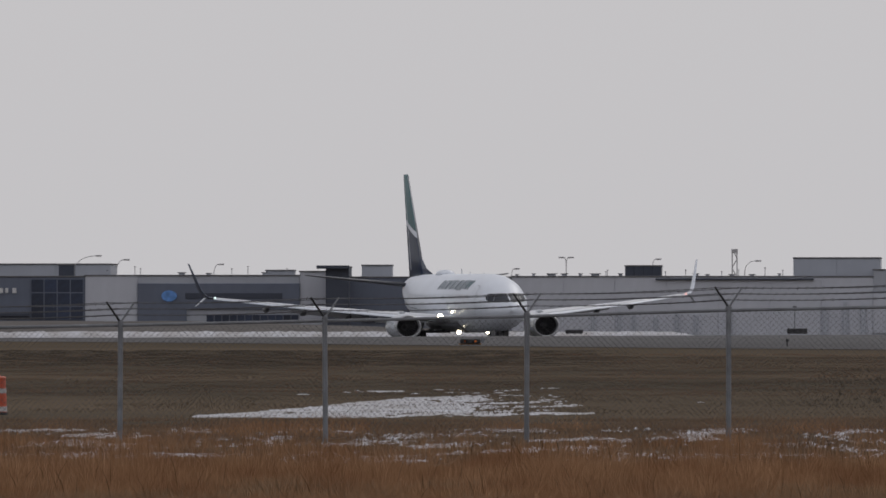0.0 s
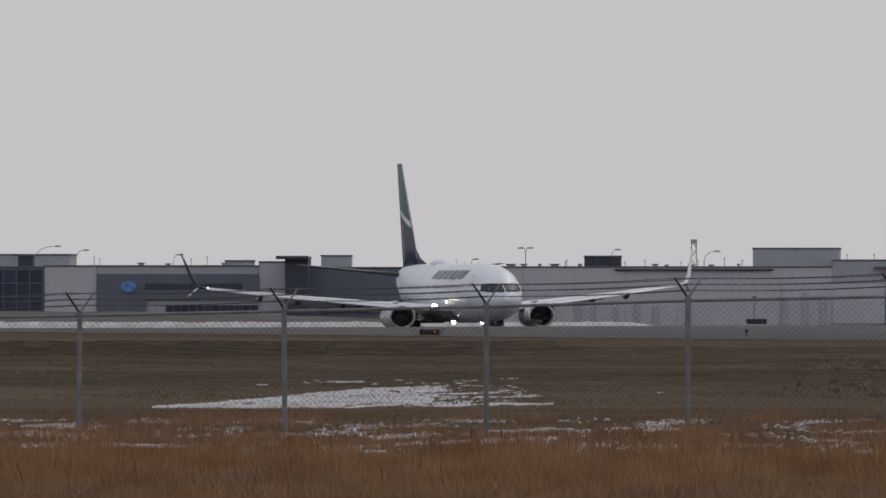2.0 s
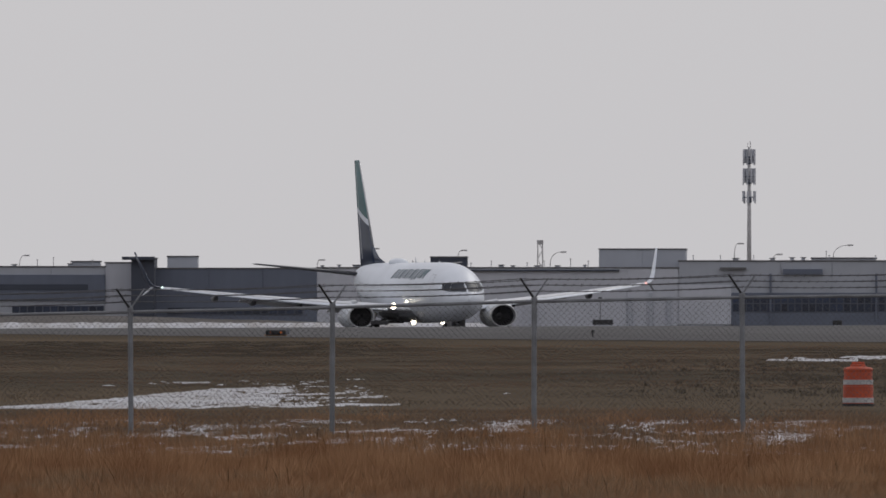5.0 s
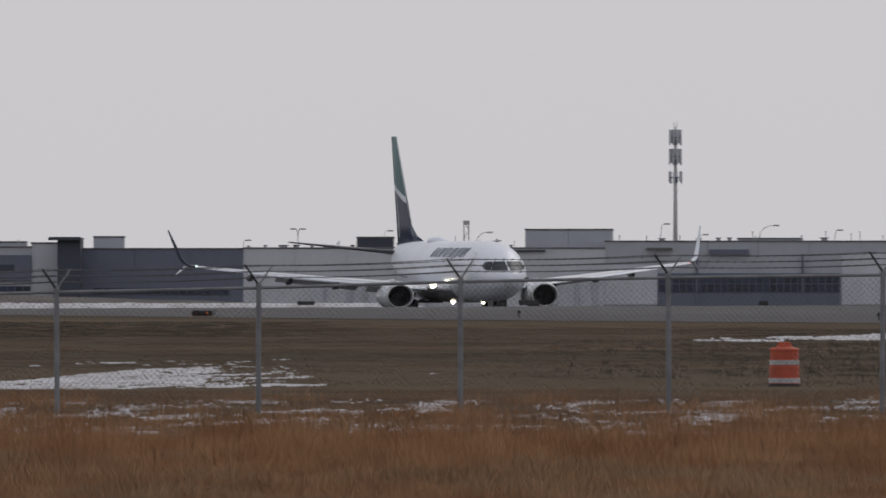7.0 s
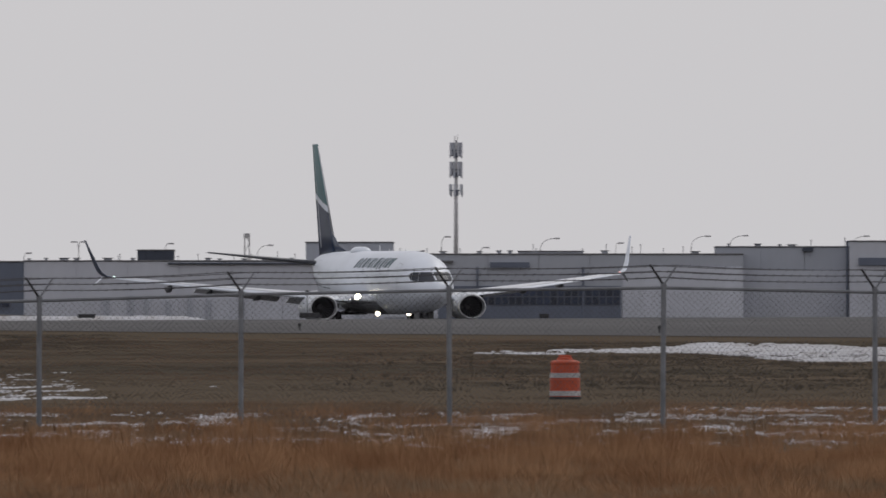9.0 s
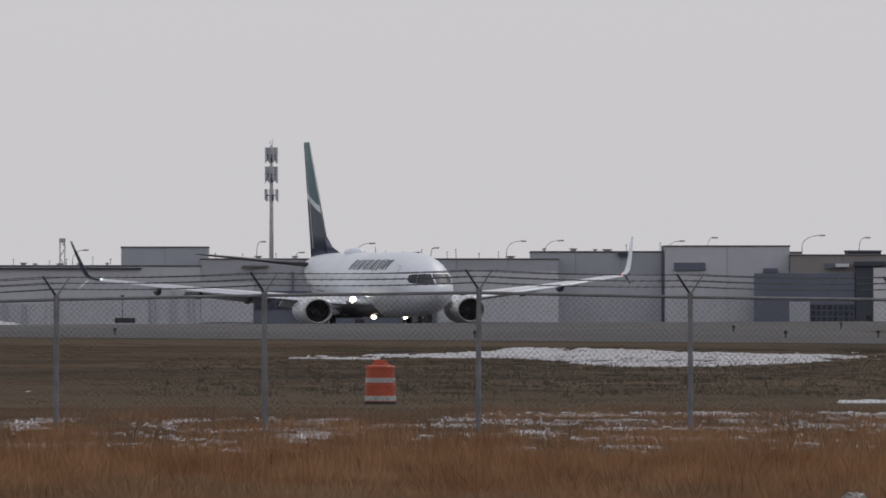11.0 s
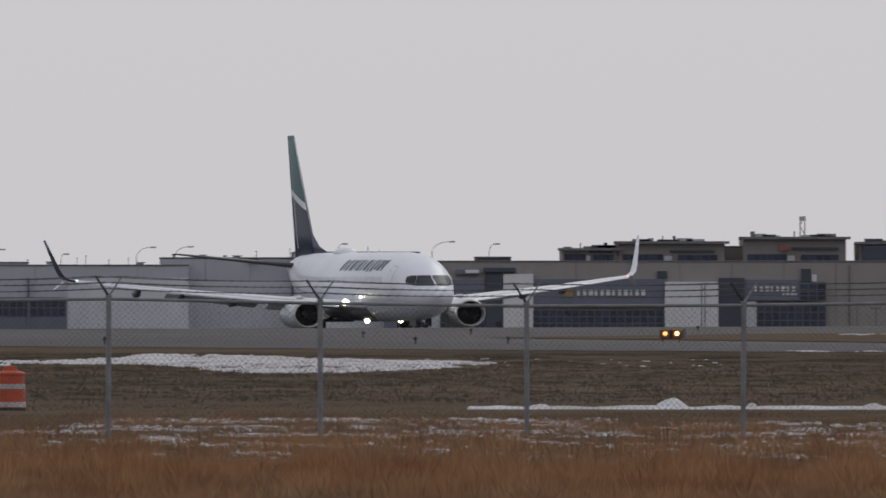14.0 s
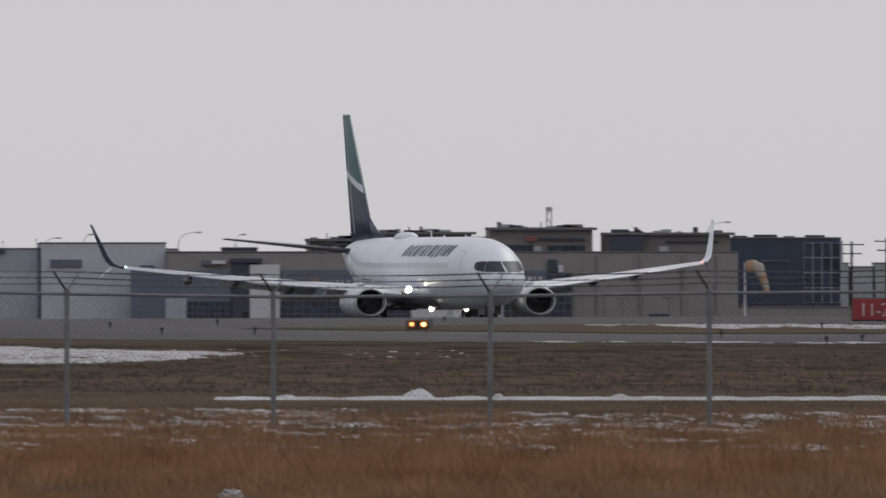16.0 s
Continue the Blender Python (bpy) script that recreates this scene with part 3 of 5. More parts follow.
        # tailplane
        stab = part("tailplane", loft([foil_ring((-32.6, s * 0.6, 4.15), (-36.9, s * 0.6, 4.15), 0.36, up), foil_ring((-37.0, s * 7.05, 4.9), (-38.5, s * 7.05, 4.9), 0.12, up), foil_ring((-37.3, s * 7.17, 4.92), (-38.4, s * 7.17, 4.92), 0.05, up)]), M_TAILPLANE, plane, "tailplane in a grey darkened for its shaded underside", smooth=True)
        # engine
        ey, ez = s * 4.83, 1.34
        prof = [(0.80, -12.85), (0.775, -12.55), (0.79, -12.35), (0.83, -12.2), (0.88, -12.22), (0.94, -12.45), (1.01, -12.9), (1.05, -13.6), (1.03, -14.6), (0.92, -15.8), (0.83, -16.3), (0.8, -16.25), (0.7, -15.9)]
        def flat(bm):
            for v in bm.verts:
                v.co.z = ez + (v.co.z - ez) * 0.86
            return bm

        nac = part("nacelle", flat(lathe(prof[5:], 32, "X", at=(0, ey, ez))), M_NACELLE, plane, "white engine nacelle", smooth=True)
        part("intake_lip", flat(lathe(prof[:6], 32, "X", at=(0, ey, ez))), M_LIP, nac, "polished intake lip", smooth=True)
        part("intake_duct", flat(lathe([(0.80, -12.85), (0.79, -13.6), (0.79, -13.75)], 32, "X", at=(0, ey, ez))), M_DARK, nac, smooth=True)
        part("core", lathe([(0.66, -15.9), (0.6, -16.6), (0.42, -17.4), (0.3, -17.5), (0.22, -17.4), (0.0, -18.1)], 20, "X", at=(0, ey, ez)), M_FAN, nac, smooth=True)
        bm = flat(lathe([(0.79, -13.72), (0.0, -13.72)], 32, "X", at=(0, ey, ez)))
        part("fan_disc", bm, M_DARK, nac)
        for i in range(24):
            bm = bmesh.new()
            a = 2 * math.pi * i / 24
            da = 0.2
            vs = [bm.verts.new((xx, ey + r * math.cos(a + k), ez + r * math.sin(a + k))) for xx, r, k in ((-13.5, 0.22, 0), (-13.62, 0.22, da * 1.2), (-13.7, 0.77, da + 0.1), (-13.45, 0.77, 0.1))]
            bm.faces.new(vs)
            part("fan_blade", flat(bm), M_FAN, nac)
        part("spinner", lathe([(0.0, -13.2), (0.1, -13.3), (0.2, -13.5), (0.24, -13.68)], 16, "X", at=(0, ey, ez)), M_FAN, nac, smooth=True)
        part("pylon", loft([foil_ring((-13.6, ey, ez + 0.98), (-19.4, ey, ez + 0.55), 0.32, (0, 1, 0)), foil_ring((-14.6, ey, ez + 1.12), (-19.4, ey, ez + 0.95), 0.26, (0, 1, 0))]), M_GREYPAINT, plane, smooth=True)
        # main gear
        gear = part("main_gear", rod((-19.4, s * 2.4, 1.6), (-19.6, s * 2.86, 0.55), 0.12, n=10), M_LIP, plane, "main landing gear leg")
        part("side_brace", rod((-19.4, s * 1.2, 1.4), (-19.6, s * 2.8, 0.7), 0.09, n=6), M_TAILPLANE, gear)
        part("torque_link", box(-19.35, -19.1, s * 2.86 - 0.14, s * 2.86 + 0.14, 0.5, 1.0, 0.04), M_TAILPLANE, gear)
        # a flat dark slab stands in for the shaded hollow of the wheel well
        part("wheel_well", box(-21.0, -18.2, s * 1.5 - 0.75, s * 1.5 + 0.75, 0.88, 1.05, 0.03), M_DARK, plane, "dark slab for the shaded hollow of a wheel well")
        for off in (-0.43, 0.43):
            bm = bmesh.new()
            prof_w = [(0.24, -0.17), (0.48, -0.19), (0.55, -0.1), (0.56, 0.0), (0.55, 0.1), (0.48, 0.19), (0.24, 0.17)]
            rings = []
            for r, hh in prof_w:
                rings.append([bm.verts.new((-19.6 + r * math.cos(2 * math.pi * i / 24), s * 2.86 + off + hh, 0.56 + r * math.sin(2 * math.pi * i / 24))) for i in range(24)])
            for p, q in zip(rings, rings[1:]):
                for i in range(24):
                    bm.faces.new((p[i], p[(i + 1) % 24], q[(i + 1) % 24], q[i]))
            tyre = part("tyre", bm, M_TYRE, gear, "black tyre", smooth=True)
            part("hub", rod((-19.6, s * 2.86 + off - 0.15, 0.56), (-19.6, s * 2.86 + off + 0.15, 0.56), 0.25, n=14), M_GREYPAINT, gear)
        part("gear_door", box(-20.3, -18.9, s * 3.25 - 0.03, s * 3.25 + 0.03, 0.75, 1.7, 0.02), M_BELLY, gear)
        # lit lamps: wing-root landing and turn-off lamps, belly landing lamps
        for name, p, r in (("landing_lamp", (-13.1, s * 2.45, 2.02), 0.18), ("turnoff_lamp", (-11.0, s * 2.02, 2.34), 0.075), ("belly_lamp", (-13.8, s * 1.0, 0.95), 0.135)):
            bm = bmesh.new()
            bmesh.ops.create_uvsphere(bm, u_segments=14, v_segments=8, radius=r, matrix=Matrix.Translation(p))
            part(name, bm, M_BEAM, plane, "brightly lit lamp", smooth=True)
            part("lamp_rim", lathe([(r * 1.02, p[0] - 0.05), (r * 1.25, p[0] - 0.02), (r * 1.3, p[0] - 0.3), (0.02, p[0] - 0.4)], 14, "X", at=(0, p[1], p[2])), M_GREYPAINT, plane)
    bm = bmesh.new()
    bmesh.ops.create_uvsphere(bm, u_segments=14, v_segments=8, radius=0.085, matrix=Matrix.Translation((-13.6, -0.72, 1.2)))
    part("belly_lamp", bm, M_BEAM, plane, "small lit lamp", smooth=True)
    # nose gear
    gear = part("nose_gear", rod((-4.4, 0, 1.3), (-4.2, 0, 0.35), 0.09, n=10), M_LIP, plane, "nose landing gear leg")
    part("drag_brace", rod((-5.4, 0, 1.2), (-4.3, 0, 0.6), 0.07, n=6), M_TAILPLANE, gear)
    part("axle", box(-4.38, -4.02, -0.2, 0.2, 0.22, 0.5, 0.05), M_DARK, gear, "dark wheel axle")
    part("steering_collar", box(-4.35, -4.05, -0.16, 0.16, 0.6, 0.85, 0.03), M_TAILPLANE, gear)
    for off in (-0.24, 0.24):
        bm = bmesh.new()
        rings = []
        for r, hh in ((0.16, -0.11), (0.3, -0.13), (0.345, -0.06), (0.345, 0.06), (0.3, 0.13), (0.16, 0.11)):
            rings.append([bm.verts.new((-4.2 + r * math.cos(2 * math.pi * i / 20), off + hh, 0.35 + r * math.sin(2 * math.pi * i / 20))) for i in range(20)])
        for p, q in zip(rings, rings[1:]):
            for i in range(20):
                bm.faces.new((p[i], p[(i + 1) % 20], q[(i + 1) % 20], q[i]))
        part("tyre", bm, M_TYRE, gear, "black tyre", smooth=True)
        part("hub", rod((-4.2, off - 0.08, 0.35), (-4.2, off + 0.08, 0.35), 0.16, n=12), M_GREYPAINT, gear)
        part("gear_door", box(-5.2, -3.6, off * 1.9 - 0.015, off * 1.9 + 0.015, 0.62, 1.15, 0.01), M_TAILPLANE, gear)
    return plane


# the shade under the fuselage is put into this darker grey
M_BELLY = material("shaded_belly_grey", (0.26, 0.27, 0.3), 0.5, grain=1, fine=6, spread=0.15)
M_TIP = material("lit_tip_lamp", (0.8, 1.0, 0.95), 0.3, glow=0.9)
M_TIPRED = material("lit_red_tip_lamp", (1.0, 0.5, 0.46), 0.3, glow=0.9)
# grey darkened to hold the shade under tailplane, flap fairings and gear
M_TAILPLANE = material("shaded_underside_grey", (0.11, 0.115, 0.13), 0.5)
M_NACELLE = material("white_nacelle_paint", (0.6, 0.635, 0.685), 0.3, spread=0.05)
airliner = build_airliner()


# ---- the far side: low industrial buildings along the airfield ----
# cladding, panel and pane colours below are tinted blue for distance haze
M_LIGHT = material("pale_grey_cladding", (0.53, 0.552, 0.618), 0.8, grain=0.08, fine=0.9, spread=0.06, stretch=(1, 1, 0.4))
M_MID = material("mid_grey_cladding", (0.405, 0.43, 0.488), 0.8, grain=0.08, fine=0.9, spread=0.06, stretch=(1, 1, 0.4))
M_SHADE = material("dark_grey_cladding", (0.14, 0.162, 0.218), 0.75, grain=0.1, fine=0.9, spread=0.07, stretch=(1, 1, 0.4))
M_DEEP = material("charcoal_cladding", (0.054, 0.064, 0.092), 0.7, grain=0.1, fine=0.9, spread=0.08)
M_TAN = material("tan_precast_concrete", (0.285, 0.271, 0.272), 0.85, grain=0.07, fine=0.9, spread=0.07, stretch=(1, 1, 0.4))
M_TAN2 = material("brown_stucco", (0.225, 0.206, 0.2), 0.85, grain=0.1, fine=0.9, spread=0.08)
M_PALE = material("white_panel", (0.62, 0.64, 0.69), 0.7, grain=0.1, fine=1, spread=0.05)
M_PANE = material("dark_window_glass", (0.023, 0.034, 0.068), 0.5, piece=0.5)
M_FRAME = material("grey_window_frame", (0.1, 0.112, 0.15), 0.6)
M_ROOF = material("dark_roof_edge", (0.16, 0.16, 0.17), 0.8)
M_SIGNWHITE = material("white_sign_paint", (0.66, 0.67, 0.69), 0.6)
M_BLUE = material("blue_sign_disc", (0.14, 0.33, 0.75), 0.5, spread=0.2, grain=1.5)
M_ORANGESIGN = material("ochre_sign_mark", (0.3, 0.2, 0.09), 0.6)
M_REDMARK = material("dull_red_sign_mark", (0.3, 0.1, 0.1), 0.6)
M_CURTAIN = material("blue_black_curtain_wall", (0.03, 0.047, 0.095), 0.2, grain=0.3, fine=2, spread=0.1)
M_POLE = material("grey_steel_pole", (0.5, 0.5, 0.52), 0.7)
# distance haze is put into this pale blue-grey
M_HAZE = material("haze_grey_housing", (0.4, 0.42, 0.46), 0.9, grain=0.1, fine=1)
M_BERM = material("grey_brown_gravel", (0.17, 0.16, 0.155), 0.95, grain=0.1, fine=1.2, spread=0.12, gloss=0.0)
BASE = -1.62


def building(label, x0, x1, z1, y, depth, mat, step=5.6, coping=None):
    """A clad block with joints between its panels and a roof edge."""
    b = thing("industrial_building", label, "building", pose((x0 + x1) / 2, y, BASE))
    w, h = (x1 - x0) / 2, z1 - BASE
    part("wall", box(-w, w, 0.06, depth, 0, h), mat, b)
    part("roof", box(-w - 0.08, w + 0.08, -0.12, depth + 0.1, h, h + 0.16, 0.03), coping or M_ROOF, b)
    n = max(1, round(2 * w / step))
    me = bpy.data.meshes.new("panel")
    bm = box(-w / n + 0.035, w / n - 0.035, 0, 0.07, 0.02, h - 0.02, 0.015)
    bm.to_mesh(me)
    bm.free()
    me.materials.append(mat)
    for i in range(n):
        p = new("panel", me)
        p.parent = b
        p.location = (-w + (2 * i + 1) * w / n, -0.02, 0)
    return b


def add(b, name, x0, x1, z0, z1, d0, d1, mat, label="", bevel=0.02):
    """A block on a building's front, in place coordinates; d0 and d1 stand proud of the front."""
    ox, oz = b.location.x, b.location.z
    return part(name, box(x0 - ox, x1 - ox, -d1, -d0, z0 - oz, z1 - oz, bevel), mat, b, label)


def windows(b, x0, x1, z0, z1, cols, rows, d=0.1, surround=None, gap=0.07):
    ox, oz = b.location.x, b.location.z
    band = add(b, "window_band", x0, x1, z0, z1, d - 0.06, d + 0.02, surround or M_FRAME, "grey window frame", 0)
    cw, ch = (x1 - x0) / cols, (z1 - z0) / rows
    me = bpy.data.meshes.new("pane")
    bm = box(-cw / 2 + gap, cw / 2 - gap, -d - 0.05, -d + 0.01, -ch / 2 + gap, ch / 2 - gap)
    bm.to_mesh(me)
    bm.free()
    me.materials.append(M_PANE)
    for i in range(cols):
        for j in range(rows):
            p = new("pane", me)
            p.parent = band
            p.location = (x0 - ox + (i + 0.5) * cw, 0, z0 - oz + (j + 0.5) * ch)


def bars(b, x0, x1, z0, z1, n, mat, label, d=0.22):
    """A row of sign strokes as plain blocks."""
    w = (x1 - x0) / n
    for i in range(n):
        k = 0.42 + 0.26 * ((i * 7) % 3) / 2
        add(b, "sign_stroke", x0 + i * w, x0 + (i + k) * w, z0, z1, 0.1, d, mat, label if i == 0 else "", 0)


# dark hangar office with a tall glazed bay
b = building("charcoal clad hangar office with a tall glazed bay", -136.88, -111.25, 4.99, 3000, 30, M_SHADE)
windows(b, -117.25, -111.44, 0.24, 4.80, 4, 3, 0.12, M_SHADE, 0.06)
bars(b, -122.50, -118.50, 3.24, 3.80, 5, M_SIGNWHITE, "pale sign stroke")
add(b, "canopy", -133.12, -117.38, 0.67, 0.99, 0, 0.8, M_DEEP)
b = building("pale grey upper block behind a hangar office", -134.90, -109.88, 6.42, 3040, 20, M_MID)
b = building("small dark roof plant housing", -114.57, -112.88, 6.31, 3010, 5, M_DEEP)
# long grey hangar with dark sign wall
b = building("pale grey hangar wall with dark upper roof edge", -111.25, -105.44, 5.11, 3000, 30, M_LIGHT)
b = building("dark grey hangar with round blue sign and window strip", -105.44, -87.50, 5.11, 3000, 30, M_MID)
add(b, "sign_wall", -105.44, -87.50, 1.42, 4.30, 0.02, 0.3, M_SHADE, "dark grey sign wall")
add(b, "sign_wall", -105.44, -100.00, -1.08, 1.42, 0.02, 0.3, M_SHADE, "dark grey sign wall")
add(b, "lettering_strip", -100.12, -89.38, 2.61, 3.24, 0.3, 0.4, M_DEEP, "dark illegible lettering strip")
windows(b, -97.81, -87.62, -0.01, 0.86, 12, 1, 0.12)
bm = bmesh.new()
bmesh.ops.create_cone(bm, cap_ends=True, segments=28, radius1=0.85, radius2=0.85, depth=0.2, matrix=Matrix.Rotation(radians(90), 4, "X"))
bmesh.ops.scale(bm, vec=(1.0, 1, 0.72), verts=bm.verts)
bmesh.ops.translate(bm, vec=(-101.94 - b.location.x, -0.45, 2.92 - BASE), verts=bm.verts)
part("sign_disc", bm, M_BLUE, b, "round blue sign")
b = building("pale column block between two dark hangars", -87.50, -84.38, 5.55, 3000, 25, M_LIGHT)
b = building("charcoal stair tower with an overhanging cap", -84.48, -81.93, 6.04, 2995, 12, M_DEEP)
add(b, "cap", -85.48, -81.86, 5.92, 6.29, 0, 0.9, M_DEEP)
b = building("dark grey hangar with a plain front", -82.06, -64.06, 4.92, 3000, 30, M_SHADE)
windows(b, -80.62, -65.62, -0.08, 0.67, 16, 1, 0.12)
b = building("light grey roof plant housing", -81.03, -77.70, 6.26, 3015, 6, M_MID)
b = building("light grey roof plant housing on a long hangar", -91.71, -88.57, 5.69, 3015, 6, M_MID)
# pale hangar row
b = building("long pale grey hangar with stained panels and a dark eaves line", -64.06, -24.06, 4.99, 3000, 40, M_LIGHT)
add(b, "eaves_line", -48.12, -30.62, 4.67, 4.86, 0.02, 0.4, M_DEEP)
for i, p in enumerate((-55.00, -52.12, -50.50, -48.12, -45.75, -43.62, -40.00, -29.38, -27.12, -25.12)):
    hgt = (2.6, 2.9, 2.4, 2.2, 2.6, 2.4, 2.8, 3.4, 3.9, 3.6)[i]
    add(b, "pilaster", p - 0.22, p + 0.22, BASE, BASE + hgt, 0.02, 0.35, M_MID)
b = building("black louvred plant box on a hangar roof", -51.59, -47.58, 6.18, 3005, 8, M_DEEP, 1.0)
b = building("tall grey windowless block above the hangar row", -33.09, -23.47, 7.08, 3020, 25, M_MID)
b = building("grey hangar with a long double window strip", -24.06, 15.50, 5.74, 3000, 40, M_MID)
add(b, "pale_wall", -24.06, -18.25, -1.20, 3.17, 0.02, 0.14, M_LIGHT)
add(b, "pale_wall", 2.19, 15.50, -1.20, 4.42, 0.02, 0.14, M_LIGHT)
add(b, "dado", -18.25, 2.00, -1.33, 2.30, 0.02, 0.16, M_SHADE, "dark slate lower wall")
windows(b, -18.12, 1.88, 0.17, 2.05, 26, 2, 0.2)
for p in (-13.88, -2.19):
    add(b, "downpipe", p - 0.12, p + 0.12, BASE, 4.42, 0.14, 0.4, M_SHADE)
add(b, "vent", -19.50, -16.56, 4.86, 5.11, 0.1, 0.5, M_ROOF)
add(b, "vent", -12.50, -8.12, 4.30, 4.92, 0.1, 0.5, M_SHADE)
b = building("low roof storey on a grey hangar", -9.47, -2.21, 6.09, 3030, 12, M_MID)
b = building("grey hangar with a stepped roof edge", 12.54, 27.28, 6.56, 3010, 40, M_MID)
add(b, "pale_wall", 13.80, 27.28, -1.34, 4.12, 0.02, 0.14, M_LIGHT)
add(b, "downpipe", 27.09 - 0.12, 27.09 + 0.12, BASE, 7.25, 0.14, 0.5, M_SHADE)
add(b, "vent", 22.14, 23.33, 6.13, 6.56, 0.1, 0.6, M_DEEP)
b = building("tall pale grey flat-roofed block", 27.30, 41.13, 7.18, 3005, 40, M_LIGHT)
add(b, "louvre", 28.30, 31.80, 4.55, 5.43, 0.02, 0.3, M_SHADE)
add(b, "unit_heater", 38.19, 39.82, 4.30, 4.80, 0.02, 0.5, M_SHADE)
b = building("small grey roof step", 41.20, 42.52, 6.50, 3010, 20, M_LIGHT)
# tan precast building with dark tenant fronts
b = building("long tan precast building with dark tenant fronts", 41.15, 104.44, 6.18, 3002, 50, M_TAN, 5.7)
add(b, "tenant_front", 37.15, 48.34, -1.33, 4.24, 0.02, 0.6, M_SHADE, "slate tenant front")
add(b, "loading_door", 41.03, 43.34, -1.33, 1.11, 0.6, 0.68, M_MID, "grey loading door")
windows(b, 43.40, 48.28, -1.20, 0.80, 8, 3, 0.75)
add(b, "dark_pier", 48.41, 50.28, -1.33, 5.55, 0.02, 0.9, M_DEEP, "charcoal entrance pier")
add(b, "pier_cap", 48.16, 51.72, 5.05, 5.55, 0.02, 1.2, M_DEEP)
add(b, "entrance_panel", 50.35, 53.66, -1.33, 4.86, 0.02, 1.0, M_PALE, "white entrance panel")
add(b, "doorway", 49.53, 50.28, -1.33, -0.39, 0.9, 1.0, M_DARK)
add(b, "tenant_front", 53.66, 68.17, 1.17, 4.30, 0.02, 0.6, M_SHADE, "slate tenant front")
bars(b, 58.54, 66.29, 2.46, 3.1, 12, M_SIGNWHITE, "pale sign stroke", 0.75)
add(b, "sign_mark", 56.91, 58.04, 2.30, 3.30, 0.6, 0.75, M_ORANGESIGN, "ochre sign mark")
windows(b, 53.72, 68.05, -1.33, 0.86, 17, 3, 0.3)
add(b, "entrance_panel", 68.23, 74.17, -1.33, 3.99, 0.02, 1.0, M_PALE, "white entrance panel")
for p in (72.30, 72.67):
    add(b, "panel_joint", p - 0.06, p + 0.06, BASE, 3.93, 1.0, 1.04, M_SHADE)
add(b, "dark_pier", 74.24, 77.05, -1.33, 4.43, 0.02, 0.9, M_DEEP, "charcoal entrance pier")
add(b, "tenant_front", 77.05, 83.18, 1.92, 4.24, 0.02, 0.6, M_SHADE, "slate tenant front")
bars(b, 78.18, 82.93, 2.93, 3.49, 8, M_SIGNWHITE, "pale sign stroke", 0.75)
bars(b, 81.30, 83.06, 2.49, 2.74, 4, M_SIGNWHITE, "pale sign stroke", 0.75)
add(b, "pale_wall", 77.05, 78.43, -1.33, 1.80, 0.02, 0.5, M_LIGHT)
windows(b, 78.43, 86.06, -1.20, 1.55, 9, 3, 0.6)
windows(b, 83.18, 86.06, 1.92, 3.93, 3, 2, 0.75)
add(b, "chimney", 83.37, 84.37, 3.99, 5.43, 0.02, 0.6, M_DEEP)
add(b, "chimney", 84.49, 85.06, 3.99, 4.80, 0.02, 0.5, M_PALE)
add(b, "vent", 67.42, 68.48, 4.36, 5.18, 0.02, 0.5, M_DEEP)
add(b, "vent", 45.03, 47.53, 4.80, 5.36, 0.02, 0.6, M_SHADE)
add(b, "vent", 46.16, 47.66, 4.93, 5.30, 0.6, 0.8, M_PALE)
for p in (88.68, 93.50, 98.19, 101.94):
    add(b, "downpipe", p - 0.05, p + 0.05, BASE, 5.80, 0.05, 0.2, M_ROOF)
for p, hh in ((89.20, 3.2), (91.26, 2.6), (93.44, 3.1), (96.43, 2.7), (100.60, 3.3)):
    stand = thing("pipe_stand", "dark T-shaped pipe stand before a tan wall", "stand", pose(p, 2990, gz(2990)), group="pipe stands")
    part("upright", rod((0, 0, 0), (0, 0, hh), 0.07, n=6), M_ROOF, stand)
    part("crossbar", box(-0.7, 0.7, -0.06, 0.06, hh, hh + 0.14, 0.02), M_ROOF, stand)
bin_box = thing("waste_skip", "low dark green-grey skip beside a tan wall", "skip", pose(95.15, 2985, gz(2985)))
part("body", box(-1.1, 1.1, -0.7, 0.7, 0.1, 1.0, 0.06), M_DEEP, bin_box)
part("rim", box(-1.2, 1.2, -0.8, 0.8, 0.95, 1.05, 0.03), M_SHADE, bin_box)
